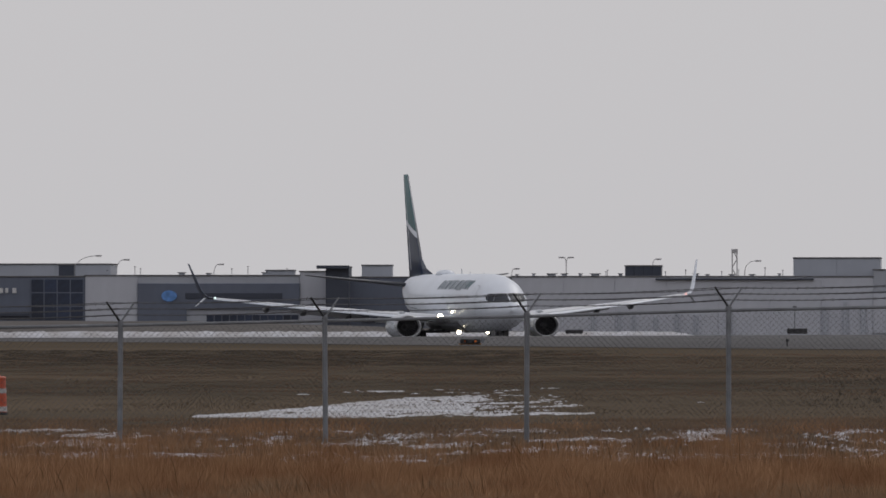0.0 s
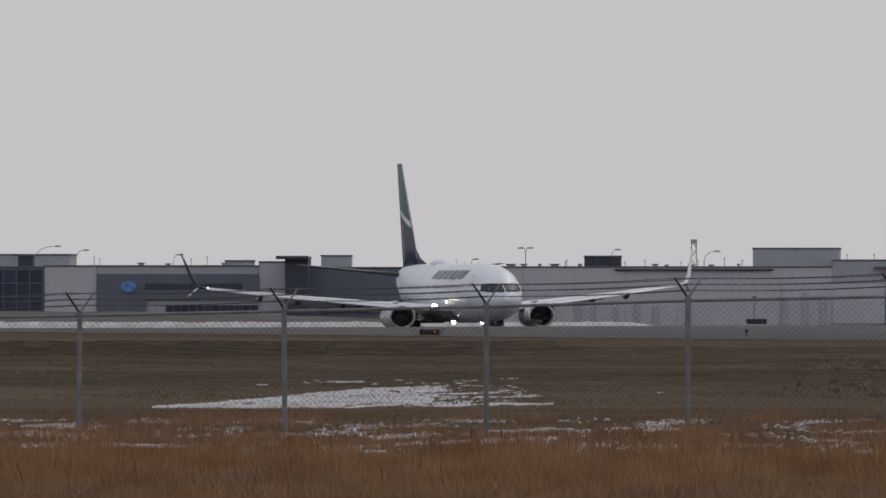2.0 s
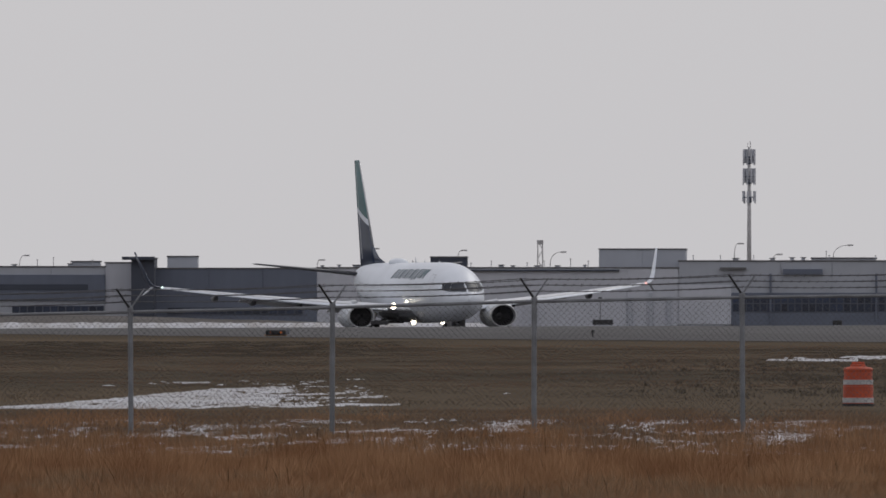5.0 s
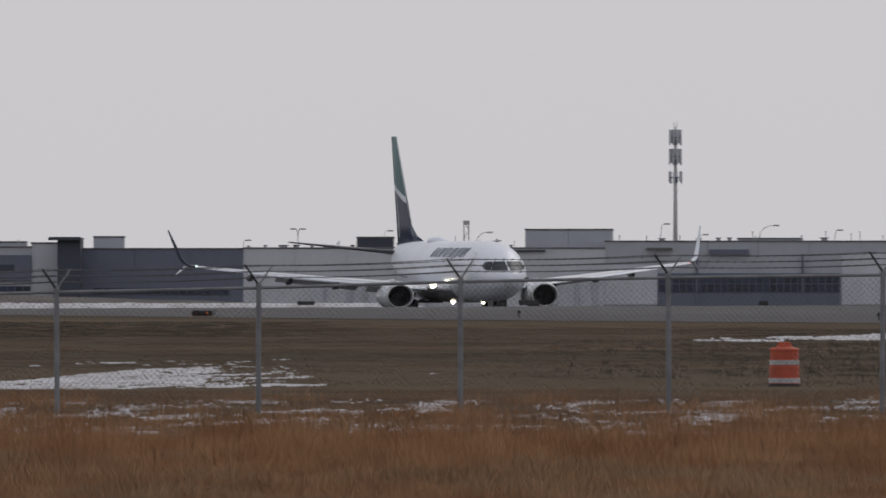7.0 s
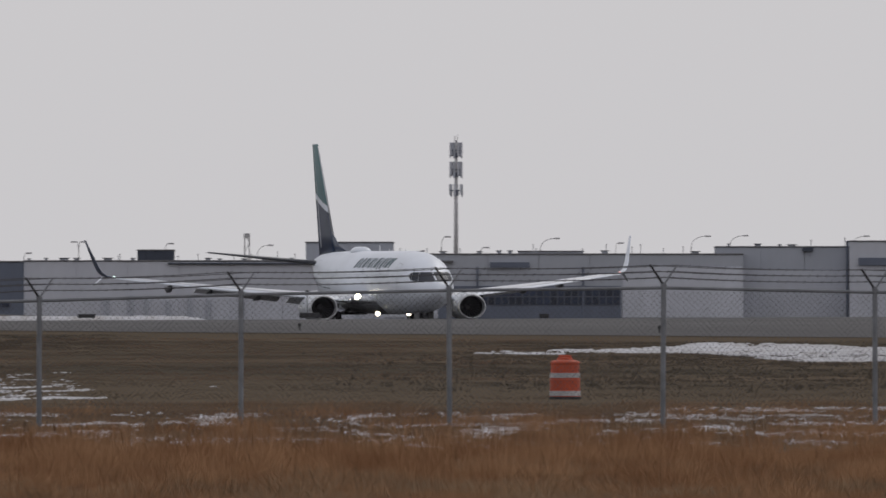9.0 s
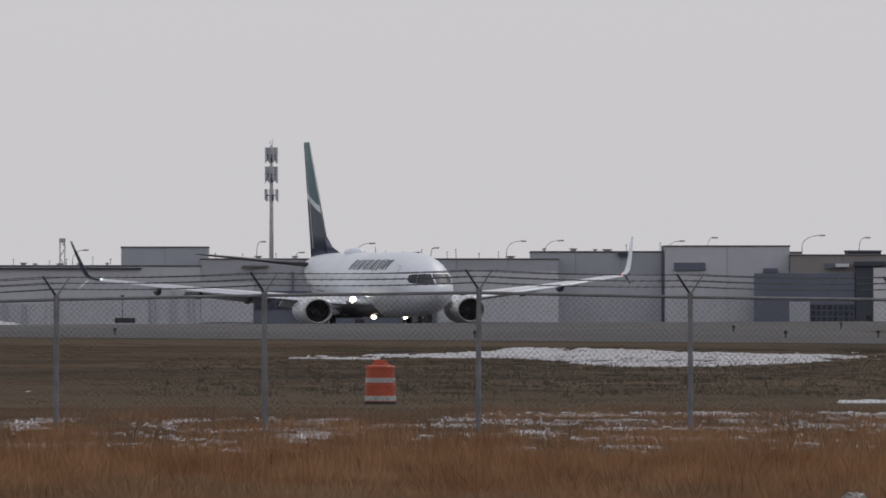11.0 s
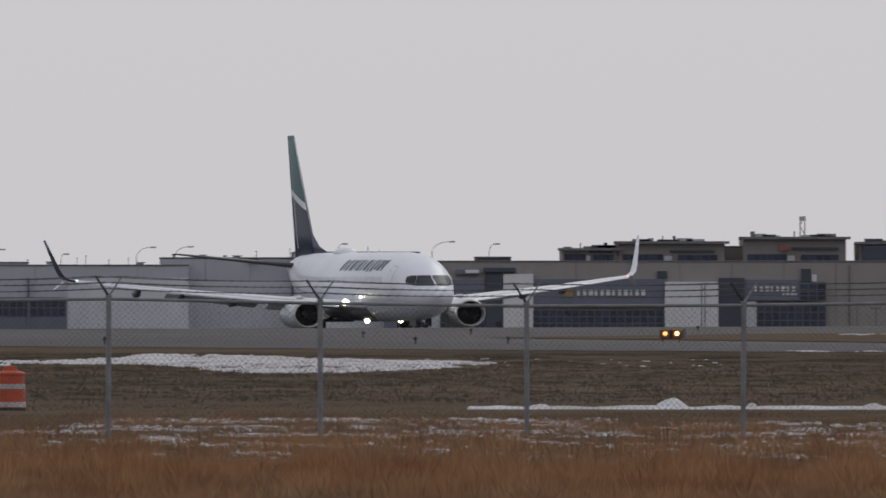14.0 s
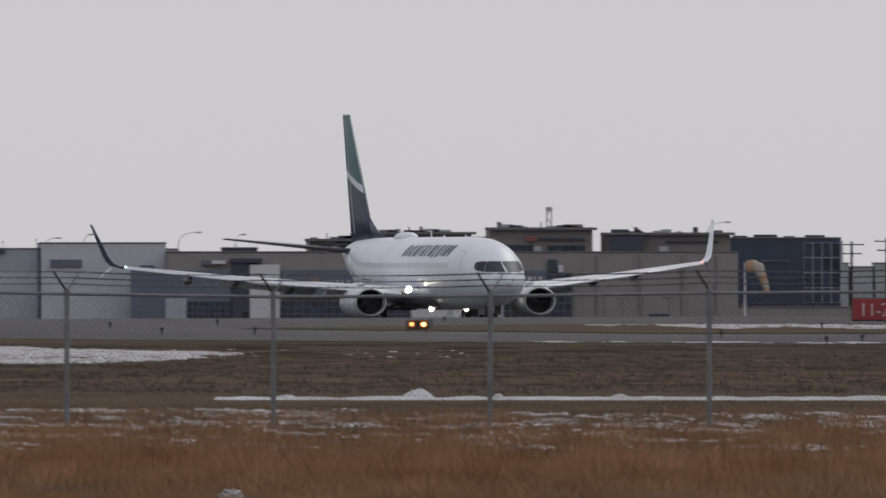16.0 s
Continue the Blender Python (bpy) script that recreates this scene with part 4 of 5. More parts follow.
# upper storeys and roof plant
for label, x0, x1, z1, mat in (("dark roof plant room on a tan building", 47.61, 51.38, 6.64, M_DEEP),
                               ("brown stucco roof storey with plant on top", 57.25, 63.42, 7.46, M_TAN2),
                               ("brown stucco roof storey with dark windows", 63.46, 75.36, 8.22, M_TAN2),
                               ("brown penthouse with a wide overhanging roof", 77.39, 88.84, 8.72, M_TAN2),
                               ("brown stucco roof storey beside a penthouse", 90.28, 104.20, 8.16, M_TAN2)):
    b = building(label, x0, x1, z1, 3020 if mat is M_TAN2 else 3012, 18, mat)
    w = x1 - x0
    if w > 5:
        if x0 < 90:
            windows(b, x0 + 0.04 * w, x0 + 0.42 * w, 6.27, 7.08, 6, 1, 0.1, M_DEEP)
            windows(b, x0 + 0.56 * w, x0 + 0.93 * w, 6.27, 7.02, 5, 1, 0.1, M_DEEP)
        else:
            add(b, "plant_screen", x0 + 0.03 * w, x0 + 0.3 * w, 6.27, 8.0, 0.1, 1.2, M_DEEP, "dark louvred plant screen")
        if not 77 < x0 < 78:
            add(b, "dark_fascia_band", x0 + 0.48 * w, x0 + 0.9 * w, 7.27, 7.52, 0.02, 0.3, M_DEEP)
        add(b, "plant_cover", x0 + 0.43 * w, x0 + 0.5 * w, 6.27, 6.89, 0.1, 0.8, M_MID)
        if 77 < x0 < 78:
            add(b, "sign_mark", 81.4, 82.4, 7.45, 8.05, 0.1, 0.5, M_REDMARK, "dull red sign mark")
            add(b, "lettering_strip", 82.8, 88.0, 7.6, 7.85, 0.1, 0.5, M_DEEP, "dark illegible lettering strip")
        add(b, "roof_fascia", x0 - 0.5, x1 + 0.5, z1, z1 + 0.3, 0, 0.9, M_ROOF)
        roof_rng = random.Random(int(w * 100))
        for i in range(9):
            q = x0 + w * roof_rng.uniform(0.02, 0.9)
            hh = roof_rng.choice((0.15, 0.2, 0.25, 0.35, 0.6))
            add(b, "roof_unit", q, q + roof_rng.uniform(0.3, 2.4) * (0.3 if hh > 0.5 else 1), z1 + 0.3, z1 + 0.3 + hh, -4, -3, roof_rng.choice((M_ROOF, M_DEEP, M_TAN2, M_MID)))
b = building("small brown plant room between roof storeys", 75.12, 77.83, 7.85, 3025, 6, M_TAN2)
# dark glass block and what stands past it
b = building("blue-black glazed office block with a framed corner", 105.57, 118.06, 7.85, 3060, 30, M_CURTAIN, 3.2)
windows(b, 113.86, 118.00, 0.6, 7.4, 4, 4, 0.2, M_MID, 0.05)
add(b, "corner_fin", 118.00, 118.26, 0.97, 7.6, 0, 0.6, M_MID)
add(b, "light_strip", 109.01, 112.20, 5.24, 5.43, 0.1, 0.3, M_FRAME)
add(b, "plinth", 105.83, 118.06, -1.39, 0.0, 0.1, 1.2, M_TAN, "grey plinth wall")
windows(b, 106.2, 111.6, 0.05, 0.6, 8, 1, 0.9)
for p, w in ((106.0, 1.6), (108.4, 2.6), (111.8, 1.2), (114.2, 2.2)):
    add(b, "roof_unit", p, p + w, 7.85, 8.0 + 0.12 * w, -6, -4, M_DEEP)
for i in range(-1, 4):
    x0 = 140.25 + 3.2 * i
    b = building("distant terraced housing, its grey paled for haze", x0, x0 + 2.9, 5.05 + 0.5 * (i % 2), 3600, 10, M_HAZE, 1.4)

# a low white service wall right of the glazed block
b = building("low grey boundary wall beyond the runway", 102.98, 125.18, 0.1, 2960, 0.5, M_TAN)


# roof vents and stub masts along the hangar roofs
vent_rng = random.Random(5)
for x0, x1, z, n in ((-110.99, -87.16, 5.19, 9), (-63.96, -33.24, 5.06, 24), (-23.22, 11.92, 5.88, 18), (13.21, 27.05, 6.64, 6)):
    for i in range(n):
        x = x0 + (x1 - x0) * (i + vent_rng.random()) / n
        hgt = vent_rng.choice((0.2, 0.28, 0.5, 0.7, 0.95))
        w = 0.04 if hgt > 0.4 else vent_rng.uniform(0.1, 0.45)
        v = thing("roof_vent", "small grey vent on a hangar roof", "roof vent", pose(x, 3014, z), group="roof vents")
        part("flue", box(-w, w, -w, w, -0.3, hgt, 0.02), M_POLE if hgt > 0.5 else M_MID, v)
        part("cap", box(-w * 1.4 - 0.03, w * 1.4 + 0.03, -w * 1.4, w * 1.4, hgt, hgt + 0.09, 0.02), M_ROOF, v)

# low embankment before the far hangars
bm = bmesh.new()
rings = []
for i in range(41):
    x = -131.06 + (-49.50 - -131.06) * i / 40
    top = float(np.interp(x, [-131.06, -88.88, -73.69, -49.50], [0.42, 0.31, -0.14, -0.88])) + 0.06 * noise.noise((x * 0.2, 0, 4))
    rings.append([bm.verts.new((x, y, z)) for y, z in ((2660, gz(2660) - 0.05), (2690, top - 0.1), (2700, top), (2712, top - 0.1), (2740, gz(2740) - 0.05))])
for a, b in zip(rings, rings[1:]):
    for i in range(4):
        bm.faces.new((a[i], b[i], b[i + 1], a[i + 1]))
tagged(mesh_ob("embankment", bm, M_BERM, smooth=True), "low grey-brown embankment before the far hangars", "ground", kind="structure")


# ---- masts and lamps ----
def cell_tower():
    x, y = -18.42, 3400
    g = gz(y)
    t = thing("cell_tower", "grey monopole phone mast with three tiers of antennas", "mast", pose(x, y, g))
    top = 20.61 - g
    part("pole", rod((0, 0, 0), (0, 0, top), 0.36, 0.17, n=14), M_POLE, t, smooth=True)
    for z0, z1, r, n in ((18.34 - g, 20.32 - g, 0.72, 9), (15.86 - g, 17.92 - g, 0.74, 9), (13.52 - g, 15.08 - g, 0.8, 6)):
        ring = part("antenna_ring", lathe([(r * 0.8, (z0 + z1) / 2 - 0.08), (r * 0.86, (z0 + z1) / 2 - 0.08), (r * 0.86, (z0 + z1) / 2 + 0.08), (r * 0.8, (z0 + z1) / 2 + 0.08)], 18), M_SHADE, t)
        for i in range(n):
            a = 2 * math.pi * (i + 0.3) / n
            bm = box(-0.12, 0.12, -0.07, 0.07, z0 + 0.25 * (i % 2), z1, 0.02)
            bmesh.ops.transform(bm, matrix=Matrix.Translation((r * math.cos(a), r * math.sin(a), 0)) @ Matrix.Rotation(a + math.pi / 2, 4, "Z"), verts=bm.verts)
            part("antenna_panel", bm, M_LIGHT if i % 3 else M_MID, ring)
            part("bracket", rod((0, 0, (z0 + z1) / 2), (r * math.cos(a), r * math.sin(a), (z0 + z1) / 2), 0.04, n=5), M_SHADE, ring)
        part("radio_unit", box(-0.32, 0.32, -0.32, 0.32, z0 + 0.1, z0 + 0.7, 0.05), M_SHADE, t)
    part("whip", rod((0.15, 0, top), (0.15, 0, top + 0.7), 0.04, n=5), M_POLE, t)
    part("whip", rod((-0.18, 0, top), (-0.18, 0, top + 0.5), 0.04, n=5), M_POLE, t)


cell_tower()


def lattice(x, y, top, w, label):
    g = gz(y)
    t = thing("lattice_mast", label, "mast", pose(x, y, g))
    h = top - g
    for sx in (-1, 1):
        for sy in (-1, 1):
            part("leg", rod((sx * w, sy * w, 0), (sx * w * 0.75, sy * w * 0.75, h), 0.07, n=5), M_POLE, t)
    k = max(4, int(h / 1.1))
    for i in range(k):
        z0, z1 = h * i / k, h * (i + 1) / k
        s = 1 if i % 2 else -1
        for sy in (-1, 1):
            part("brace", rod((-s * w * 0.9, sy * w * 0.85, z0), (s * w * 0.9, sy * w * 0.85, z1), 0.05, n=4), M_POLE, t)
    part("head", box(-w * 1.05, w * 1.05, -w, w, h - 0.5, h, 0.04), M_POLE, t)


lattice(89.00, 3200, 11.85, 0.36, "slim grey lattice mast behind a penthouse")
lattice(-42.00, 3200, 8.52, 0.36, "slim grey lattice mast above hangar roofs")


def lamp(x, y, top, reach, twin=False):
    g = gz(y)
    t = thing("street_lamp", "grey street lamp with a curved arm", "lamp", pose(x, y, g), group="street lamps")
    h = top - g
    part("pole", rod((0, 0, 0), (0, 0, h - 1.2), 0.08, 0.055, n=8), M_POLE, t)
    for s in ((1, -1) if twin else (1,)):
        bm = bmesh.new()
        pts = [Vector((s * reach * (1 - math.cos(u * math.pi / 2)), 0, h - 1.2 + 1.2 * math.sin(u * math.pi / 2))) for u in (0, 0.2, 0.4, 0.6, 0.8, 1.0)]
        for p, q in zip(pts, pts[1:]):
            rod(p, q, 0.038, n=6, bm=bm)
        part("arm", bm, M_POLE, t)
        part("lamp_head", box(min(s * reach, s * (reach + 0.7)), max(s * reach, s * (reach + 0.7)), -0.15, 0.15, h - 0.09, h + 0.09, 0.04), M_POLE, t)


for x, top, reach, twin in ((-117.80, 7.63, 2.2, False), (-113.14, 7.17, 0.8, False), (-101.85, 6.64, 0.5, False), (-67.27, 6.12, 0.25, False), (-60.90, 7.43, 0.2, True),
                            (-50.92, 7.23, 0.4, False), (-40.16, 7.04, 1.2, False), (-18.77, 8.02, 0.4, False), (-14.37, 6.77, 0.5, False), (-7.28, 7.83, 1.6, False),
                            (1.44, 7.30, 0.3, False), (10.24, 8.09, 1.6, False), (14.70, 8.15, 1.5, False), (28.88, 8.09, 1.4, False),
                            (33.60, 8.48, 0.5, False), (44.56, 8.74, 2.0, False), (51.19, 8.48, 0.6, False), (105.98, 9.93, 2.1, False)):
    lamp(x, 3150, top, reach, twin)


def power_pole(x, y, top):
    g = gz(y)
    t = thing("power_pole", "dark timber power pole with crossarms", "pole", pose(x, y, g))
    h = top - g
    part("pole", rod((0, 0, 0), (0, 0, h), 0.2, 0.13, n=8), M_BLACK, t)
    for k, w in ((0.4, 1.5), (1.5, 1.2)):
        part("crossarm", box(-w, w, -0.08, 0.08, h - k - 0.07, h - k + 0.07), M_BLACK, t)
        for sx in (-0.8, 0.8):
            part("insulator", rod((sx * w, 0, h - k), (sx * w, 0, h - k + 0.25), 0.06, n=6), M_POLE, t)


power_pole(128.63, 3300, 7.96)
power_pole(132.89, 3300, 8.38)


# ---- airfield furniture ----
def drum(x, y):
    g = gz(y)
    t = thing("traffic_drum", "orange plastic traffic drum with white reflective bands", "traffic drum", pose(x, y, g), group="traffic drums")
    part("base", lathe([(0.0, 0.0), (0.3, 0.0), (0.3, 0.035), (0.29, 0.05), (0.0, 0.05)], 24), M_RUBBER, t, "black rubber base", smooth=False)
    prof = [(0.285, 0.05), (0.285, 0.16), (0.278, 0.17), (0.278, 0.36), (0.272, 0.37), (0.272, 0.49), (0.262, 0.5), (0.262, 0.64), (0.27, 0.66), (0.27, 0.69), (0.235, 0.715), (0.15, 0.73), (0.14, 0.77), (0.0, 0.775)]
    body = part("body", lathe(prof, 28), M_ORANGE, t, smooth=False)
    part("reflective_band", lathe([(0.289, 0.065), (0.289, 0.155)], 28), M_BAND, body, "dirty white band")
    part("reflective_band", lathe([(0.276, 0.4), (0.276, 0.487)], 28), M_BAND, body, "dirty white band")
    part("handle", box(-0.12, 0.12, -0.035, 0.035, 0.76, 0.82, 0.015), M_ORANGE, body)


drum(-0.70, 500)
drum(-20.27, 500)


def guard_light(x, y, lens_mat, w, h, legs, tilt=0.0):
    """Runway guard light: two amber lamps in a dark housing of half width w and height h."""
    t = thing("runway_guard_light", "pair of amber runway guard lamps on short legs" if legs > 0.1 else "low dark pair of resting amber runway guard lamps", "airfield light", pose(x, y, gz(y, x) + 0.02, 0, 0, tilt), group="runway guard lights")
    top, r = legs + h, h * 0.46
    part("housing", box(-w, w, -0.1, 0.14, legs, top, 0.03), M_BLACK, t)
    part("crossbar", box(-w - 0.04, w + 0.04, 0.02, 0.1, legs - 0.05, legs + 0.01, 0.01), M_YELLOW, t, "ochre yellow crossbar")
    for sx in (-1, 1):
        part("leg", rod((sx * w * 0.75, 0.05, 0), (sx * w * 0.75, 0.05, legs), 0.03, n=8), M_YELLOW, t)
        # ochre on the backboard is the lamp's orange glow put into colour
        part("backboard", box(sx * w * 0.52 - r * 1.15, sx * w * 0.52 + r * 1.15, -0.13, -0.1, top - h * 0.5 - r * 1.1, top - h * 0.5 + r * 1.12, 0.01), M_YELLOW if legs > 0.1 else M_BLACK, t, "lamp surround coloured ochre for the lamp's glow" if legs > 0.1 else "")
        vis = part("visor", lathe([(r * 1.02, 0.0), (r * 1.05, -0.16), (r * 0.98, -0.16), (r * 0.94, 0.0)], 18), M_BLACK, t)
        vis.matrix_local = pose(sx * w * 0.52, -0.13, top - h * 0.5, -90)
        lens = part("lens", lathe([(0.0, -0.06), (r * 0.35, -0.05), (r * 0.5, -0.03), (r * 0.56, 0.0)], 18), lens_mat[(sx + 1) // 2], t, "amber lens", smooth=True)
        lens.matrix_local = pose(sx * w * 0.52, -0.15, top - h * 0.5, -90)
    part("control_box", box(w + 0.02, w + 0.17, -0.05, 0.1, legs + 0.02, top + 0.06, 0.02), M_GALV, t)
    part("aerial", rod((-w * 0.8, 0.05, top), (-w * 0.8, 0.05, top + 0.22), 0.012, n=6), M_BLACK, t)


# paint of legs and crossbar; on the backboards it carries the lamps' glow
M_YELLOW = material("ochre_paint_and_glow", (0.42, 0.2, 0.05), 0.6, spread=0.2)
guard_light(-26.35, 1152, (M_AMBER_OFF, M_AMBER_DIM), 0.43, 0.19, 0.05)
guard_light(25.44, 1108, (M_AMBER_LOW, M_AMBER), 0.46, 0.34, 0.2)


def guidance_sign(x, y):
    g = gz(y)
    t = thing("runway_sign", "red runway holding sign with white numerals on short legs", "sign", pose(x, y, g))
    part("board", box(0, 3.1, -0.08, 0.08, 0.26, 1.26, 0.03), M_RED, t, "red sign board")
    part("frame", box(-0.05, 3.15, 0.08, 0.14, 0.22, 1.3, 0.02), M_BLACK, t, "dark sign frame")
    for k in range(5):
        part("leg", rod((0.35 + 0.6 * k, 0, 0), (0.35 + 0.6 * k, 0, 0.28), 0.04, n=8), M_GALV, t)
    cu = bpy.data.curves.new("numerals", "FONT")
    cu.body = "11-29"
    cu.size, cu.extrude, cu.offset = 0.92, 0.01, -0.018
    cu.space_character = 0.86
    ob = new("numerals", cu)
    dg = bpy.context.evaluated_depsgraph_get()
    me = bpy.data.meshes.new_from_object(ob.evaluated_get(dg))
    bpy.data.objects.remove(ob)
    me.materials.clear()
    me.materials.append(M_SIGNWHITE)
    num = new("numerals", me)
    num.parent = t
    num.matrix_local = pose(0.28, -0.095, 0.44, 90)


M_RED = material("red_sign_face", (0.29, 0.022, 0.03), 0.5, grain=1, fine=9, spread=0.06)
guidance_sign(49.23, 1262)


def edge_light(x, y):
    g = gz(y)
    t = thing("taxiway_edge_light", "small dark taxiway edge light on a short stem", "airfield light", pose(x, y, g), group="taxiway edge lights")
    part("stem", rod((0, 0, 0), (0, 0, 0.2), 0.03, n=8), M_BLACK, t)
    part("lamp_cap", lathe([(0.04, 0.19), (0.07, 0.2), (0.07, 0.28), (0.05, 0.32), (0.0, 0.33)], 12), M_BLACK, t)


for x, y in ((-12.64, 1130), (2.25, 1080), (13.83, 1190), (14.62, 1080), (19.64, 1260), (18.40, 1085), (31.86, 1330), (35.2, 1030), (35.2, 925), (37.6, 955), (44.7, 1180)):
    edge_light(x, y)


def marker_box(x, y, w, h):
    g = gz(y)
    t = thing("airfield_marker", "low dark airfield marker box", "marker", pose(x, y, g), group="airfield markers")
    part("box", box(-w / 2, w / 2, -0.2, 0.2, 0.03, 0.03 + h, 0.03), M_BLACK, t)
    for sx in (-0.36, 0.0, 0.36):
        part("leg", rod((sx * w, 0, 0), (sx * w, 0, 0.05), 0.04, n=6), M_BLACK, t)
    if w > 1:
        part("post", rod((-0.12 * w, 0.1, 0), (-0.12 * w, 0.1, 1.35), 0.03, n=6), M_GALV, t)
        part("post_head", box(-0.12 * w - 0.1, -0.12 * w + 0.1, 0.02, 0.18, 1.3, 1.45, 0.02), M_BLACK, t)


marker_box(-15.12, 1398, 1.05, 0.26)
marker_box(-3.03, 1398, 0.5, 0.22)
marker_box(-26.62, 1398, 0.9, 0.2)


def windsock(x, y):
    g = gz(y)
    t = thing("windsock", "limp orange and white windsock on a pale pole", "windsock", pose(x, y, g))
    top = 4.25 - g
    part("pole", rod((-0.9, 0, 0), (-0.9, 0, top + 0.2), 0.09, 0.06, n=8), M_PALE, t)
    part("hoop", rod((-0.9, 0, top), (0.0, 0, top), 0.05, n=6), M_PALE, t)
    cen = [(-0.75, 0, top - 0.15), (-0.15, 0, top - 0.05), (0.35, 0, top - 0.28), (0.6, 0, top - 0.85), (0.82, 0, top - 1.45), (1.0, 0, top - 2.0), (1.1, 0, top - 2.45)]
    rad = [0.5, 0.55, 0.52, 0.38, 0.31, 0.25, 0.2]
    for k in range(len(cen) - 1):
        secs = []
        for j in (0, 1):
            c, r = Vector(cen[k + j]), rad[k + j]
            d = (Vector(cen[min(k + j + 1, 6)]) - Vector(cen[max(k + j - 1, 0)])).normalized()
            side = Vector((0, 1, 0))
            up = d.cross(side)
            secs.append([c + r * (0.55 * math.sin(2 * math.pi * i / 18) * side + (1 + 0.12 * math.sin(5 * i)) * math.cos(2 * math.pi * i / 18) * up) for i in range(18)])
        part("sleeve", loft(secs, caps=False), (M_SOCK2 if k in (1, 2, 4) else M_SOCK), t, "dirty white fabric" if k in (1, 2, 4) else "orange fabric", smooth=True)


M_SOCK = material("faded_orange_fabric", (0.5, 0.33, 0.2), 0.9, grain=1.2, fine=8, spread=0.18)
M_SOCK2 = material("dirty_white_fabric", (0.5, 0.46, 0.42), 0.9, grain=1.2, fine=8, spread=0.12)
windsock(85.00, 2400)


BAG = (4.28, 266)  # the grass lies flat round the bag


def litter(x, y, s):
    bm = bmesh.new()
    bmesh.ops.create_icosphere(bm, subdivisions=3, radius=s)
    for v in bm.verts:
        d = 1 + 0.45 * noise.noise(v.co * (3.2 / s)) + 0.2 * noise.noise(v.co * (9 / s))
        v.co = Vector((v.co.x * d * 1.3, v.co.y * d, max(-0.3 * s, v.co.z * d * 0.8)))
    ob = mesh_ob("litter_bag", bm, M_BAND)
    ob.location = (x, y, gz(y) + 0.3 * s)
    tagged(ob, "crumpled white plastic bag caught in dry grass", "litter")


litter(*BAG, 0.085)


# ---- grass: rooted blades, tall and rusty before the fence, short behind it ----
def grass(name, label, y0, y1, count, low, high, width, mat, seed, clump=0.35, cut=-9.0, spread=0.25, fan=(-0.0445, 0.0445), simple=False):
    rng = np.random.default_rng(seed)
    y = np.sqrt(rng.uniform(y0 * y0, y1 * y1, count))
    x = rng.uniform(fan[0], fan[1], count) * y
    field = np.array([noise.noise((a * clump, b * clump * 0.16, seed)) + 0.5 * noise.noise((a * clump * 3.7, b * clump * 0.5, seed + 5)) for a, b in zip(x, y)])
    edge = np.minimum(x / y - fan[0], fan[1] - x / y)
    keep = (field > cut) & ~((np.abs(x - BAG[0]) < 0.26) & (y > BAG[1] - 26) & (y < BAG[1] + 1) & (rng.uniform(0, 1, count) < 0.9)) & (rng.uniform(0, 1, count) < np.clip(edge / 0.005, 0, 1) + (fan[1] - fan[0] > 0.08))
    x, y, field = x[keep], y[keep], field[keep]
    n = len(x)
    h = (low + (high - low) * np.clip(0.35 + 0.85 * field, 0, 1.5)) * rng.uniform(0.45, 1.2, n)
    z = np.interp(y, GROUND_Y, GROUND_Z) - 0.01
    lean = rng.normal(0, spread, n) * h
    lean_y = rng.normal(0, spread, n) * h
    w = width * rng.uniform(0.6, 1.3, n)
    v = np.empty((n, 5, 3))
    v[:, 0] = np.stack([x - w, y, z], 1)
    v[:, 1] = np.stack([x + w, y, z], 1)
    v[:, 2] = np.stack([x + w * 0.8 + lean * 0.4, y + lean_y * 0.4, z + h * 0.55], 1)
    v[:, 3] = np.stack([x - w * 0.8 + lean * 0.4, y + lean_y * 0.4, z + h * 0.55], 1)
    v[:, 4] = np.stack([x + lean, y + lean_y, z + h], 1)
    if simple:
        return tagged(raw(name, v[:, [0, 1, 4]].reshape(-1, 3).tolist(), np.arange(n * 3).reshape(-1, 3).tolist(), mat), label, "grass", kind="stuff")
    k = np.arange(n) * 5
    me = bpy.data.meshes.new(name)
    me.vertices.add(n * 5)
    me.vertices.foreach_set("co", v.reshape(-1))
    loops = np.stack([k, k + 1, k + 2, k + 3, k + 3, k + 2, k + 4], 1).reshape(-1)
    me.loops.add(n * 7)
    me.loops.foreach_set("vertex_index", loops)
    me.polygons.add(n * 2)
    starts = np.stack([np.arange(n) * 7, np.arange(n) * 7 + 4], 1).reshape(-1)
    me.polygons.foreach_set("loop_start", starts)
    me.polygons.foreach_set("loop_total", np.tile([4, 3], n))
    me.update(calc_edges=True)
    me.materials.append(mat)
    return tagged(new(name, me), label, "grass", kind="stuff")


grass("tall_grass", "tall rust-brown dry grass before the fence", 280, 338, 160000, 0.05, 0.44, 0.0015, M_STRAW, 11, spread=0.42, clump=0.8, fan=(-0.05, 0.0085))
grass("tall_grass", "tall rust-brown dry grass thinning towards the fence", 278, 319, 135000, 0.05, 0.44, 0.0015, M_STRAW, 34, spread=0.42, clump=0.8, fan=(0.0035, 0.05))
grass("tall_grass", "lower tangled dry grass in the foreground", 238, 290, 140000, 0.04, 0.3, 0.0014, M_STRAW, 12, spread=0.6, clump=0.9)
grass("tall_grass", "bleached khaki grass between rusty clumps", 238, 300, 130000, 0.04, 0.28, 0.0014, M_KHAKI, 41, spread=0.6, clump=0.55, cut=0.0)
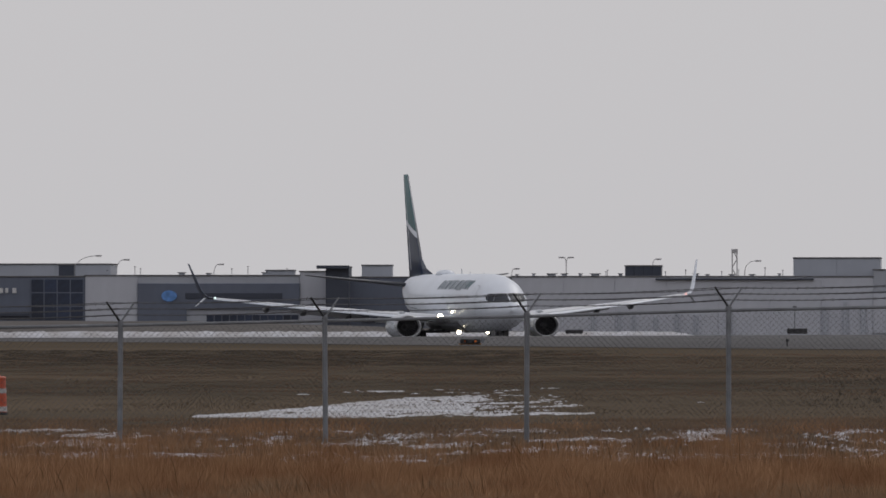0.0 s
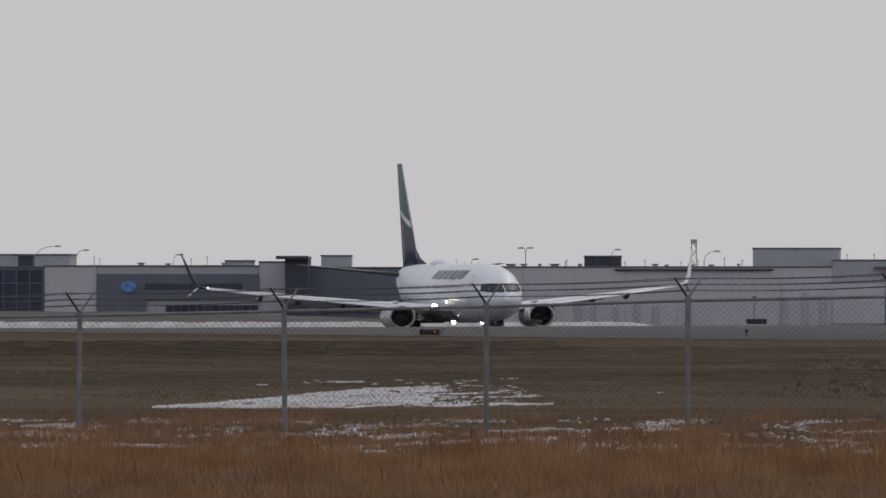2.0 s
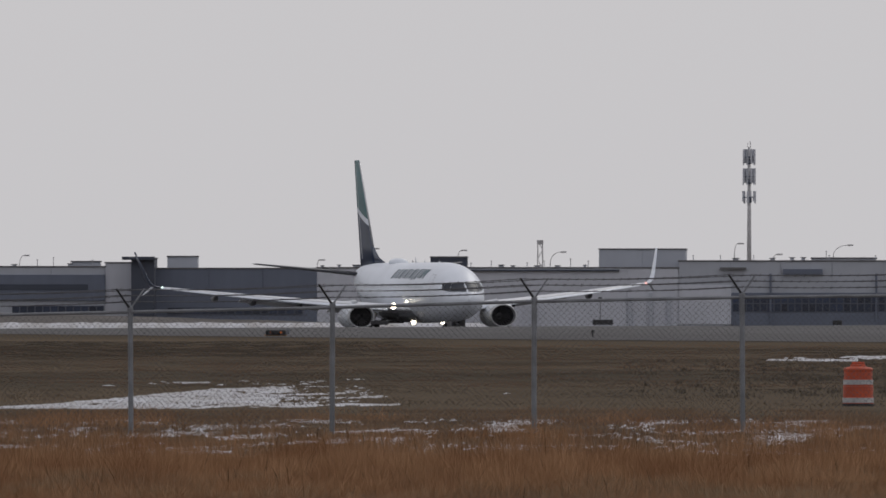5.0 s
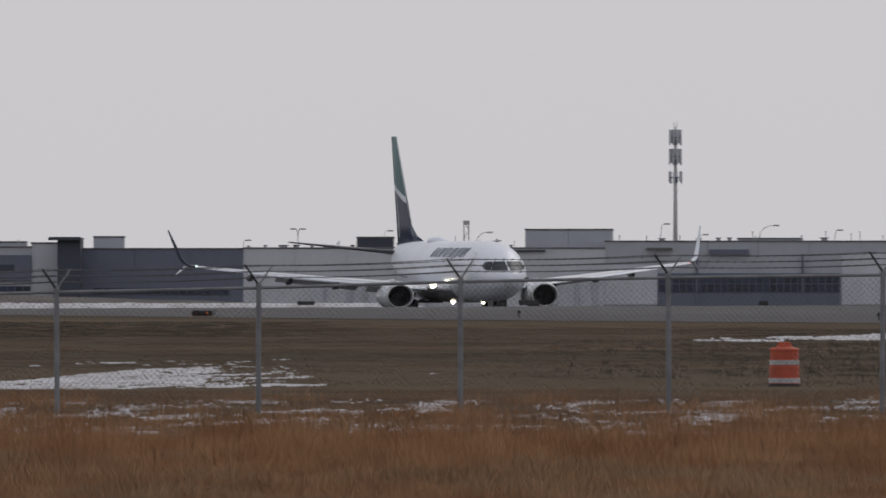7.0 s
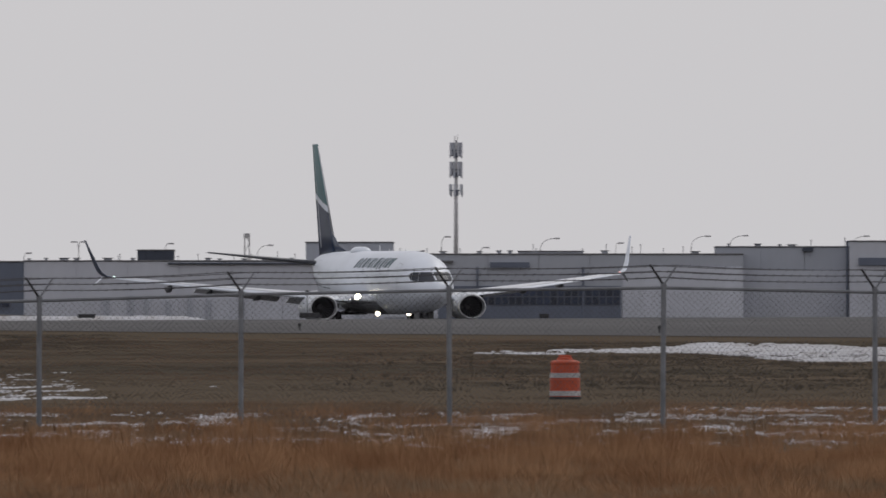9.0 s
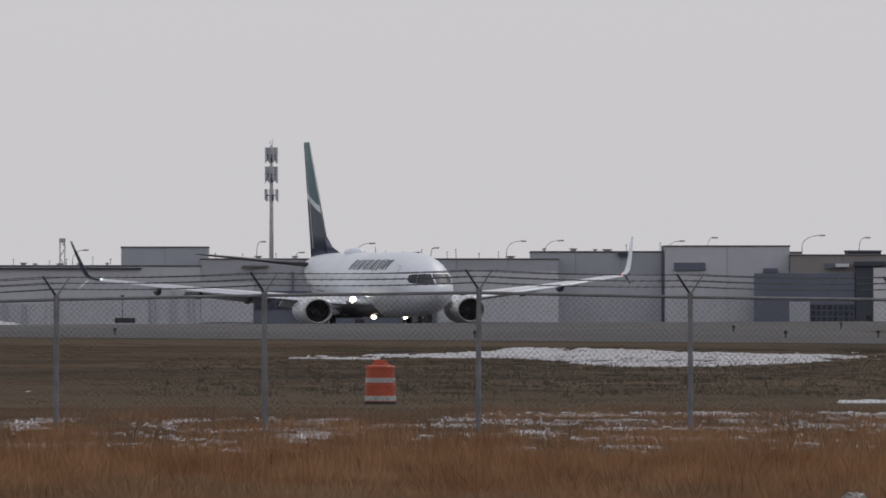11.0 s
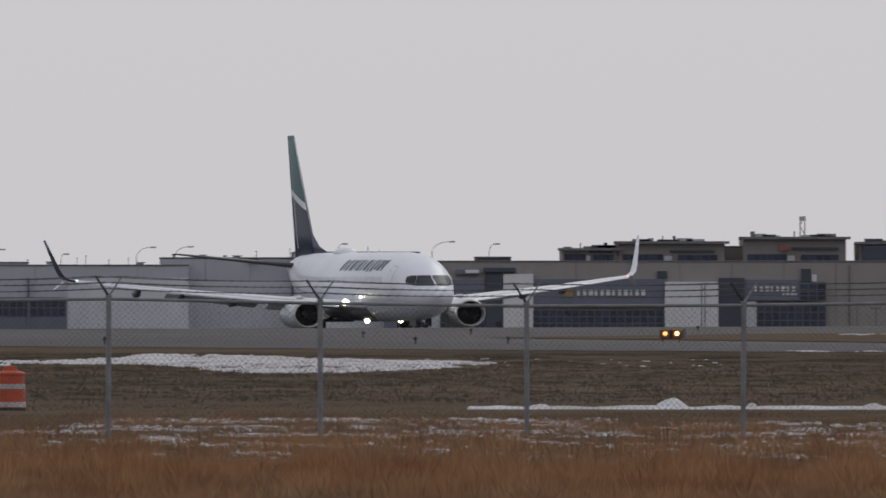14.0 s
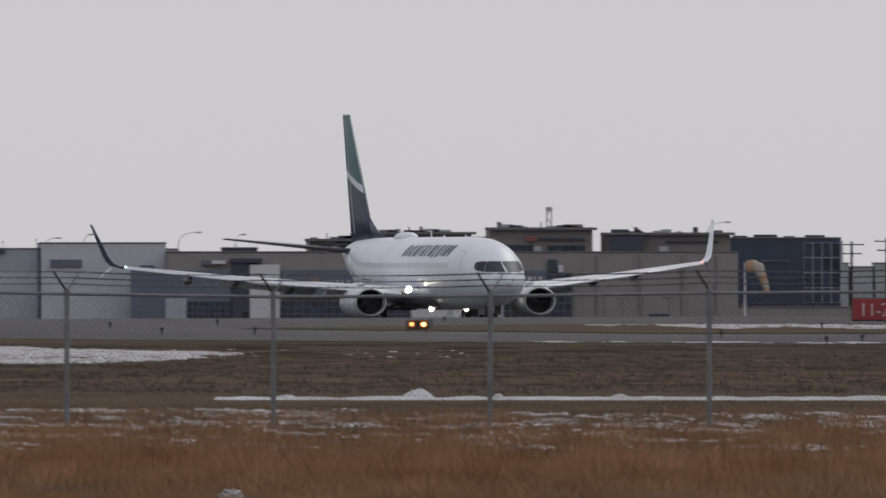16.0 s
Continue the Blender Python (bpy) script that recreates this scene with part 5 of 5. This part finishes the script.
grass("tall_grass", "thin loose stalks at the upper edge of tall grass", 318, 376, 70000, 0.12, 0.52, 0.0014, M_STRAW, 31, spread=0.34, clump=0.75, cut=0.2)
grass("meadow_grass", "thin rust-brown grass at the fence foot", 336, 480, 150000, 0.02, 0.18, 0.004, M_TUFT, 13, cut=-0.2, clump=0.6, simple=True)
grass("grass_clumps", "scattered taller rust-brown grass clumps along the fence", 338, 440, 70000, 0.05, 0.32, 0.0024, M_STRAW, 15, cut=0.22, spread=0.35)
grass("weed_clumps", "dark scrubby weed clumps in the turf", 540, 800, 90000, 0.015, 0.07, 0.011, M_WEED, 16, clump=0.7, cut=0.16, fan=(-0.008, 0.0445), simple=True)
grass("weed_clumps", "small dark weed bushes dotted over the turf", 530, 810, 240000, 0.02, 0.15, 0.008, M_WEED, 26, clump=1.9, cut=0.5, fan=(-0.012, 0.0445), simple=True)
grass("turf_grass", "faded rust-brown turf between verge and snow", 600, 1000, 170000, 0.015, 0.06, 0.01, M_RUSTY, 27, clump=0.5, cut=-0.1, fan=(-0.0445, 0.002), simple=True)
grass("weed_clumps", "dark scrubby weeds along the taxiway verge", 845, 1060, 150000, 0.015, 0.06, 0.011, M_WEED, 19, clump=0.9, cut=-0.1, fan=(-0.0445, -0.0165), simple=True)
grass("weed_clumps", "dark scrubby weeds along the taxiway verge", 800, 930, 60000, 0.015, 0.075, 0.012, M_WEED, 20, clump=0.3, cut=0.1, fan=(-0.006, 0.0445), simple=True)
grass("snow_tufts", "rust-brown blades poking through snow by the fence", 350, 452, 150000, 0.03, 0.16, 0.003, M_TUFT, 33, clump=1.6, cut=-0.1, simple=True)
grass("snow_tufts", "dark tufts poking through thin snow", 500, 640, 9000, 0.03, 0.11, 0.006, M_TURF, 21, clump=1.6, cut=0.3, fan=(-0.03, -0.0175), simple=True)
grass("snow_tufts", "dark tufts poking through verge snow", 700, 790, 16000, 0.03, 0.12, 0.008, M_WEED, 22, clump=1.4, cut=0.2, fan=(-0.003, 0.017), simple=True)
grass("weed_stalks", "dark dry weed stalks standing in tall grass", 262, 340, 520, 0.2, 0.48, 0.0032, M_STALK, 17, spread=0.3)
grass("weed_stalks", "brown seed heads and stalks beside the fence", 340, 420, 340, 0.12, 0.4, 0.0036, M_STALK, 18, spread=0.3)
grass("turf_grass", "short dry turf grass inside the airfield", 470, 960, 260000, 0.015, 0.075, 0.009, M_TURF, 14, clump=0.25, simple=True)


# ---- what moves: the airliner rolls down the runway and gathers speed ----
ROLL = [(0, -0.67), (0.5, 1.36), (1, 4.12), (1.5, 7.61), (2, 11.82), (2.5, 16.75), (3, 22.36), (3.5, 28.64), (4, 35.55), (4.5, 43.06), (5, 51.14), (5.5, 59.78), (6, 68.94), (6.5, 78.61), (7, 88.78), (7.5, 99.44), (8, 110.59), (8.5, 122.23), (9, 134.39), (9.5, 147.07), (10, 160.29), (10.5, 174.07), (11, 188.44), (11.5, 203.41), (12, 219.01), (12.5, 235.25), (13, 252.14), (13.5, 269.67), (14, 287.83), (14.5, 306.58), (15, 325.87), (15.5, 345.62), (16, 365.73)]


def motions():
    rows = []
    for t, d in ROLL:
        x, y = -39.27 + d * math.sin(radians(12.40)), 1848.2 - d * math.cos(radians(12.40))
        wheels = y + 15 * math.cos(radians(12.40))
        rows.append((t, pose(x, y, gz(wheels) + 0.02, 0.5, 0.0, -90 + 12.40)))
    walk(airliner, rows)


motions()
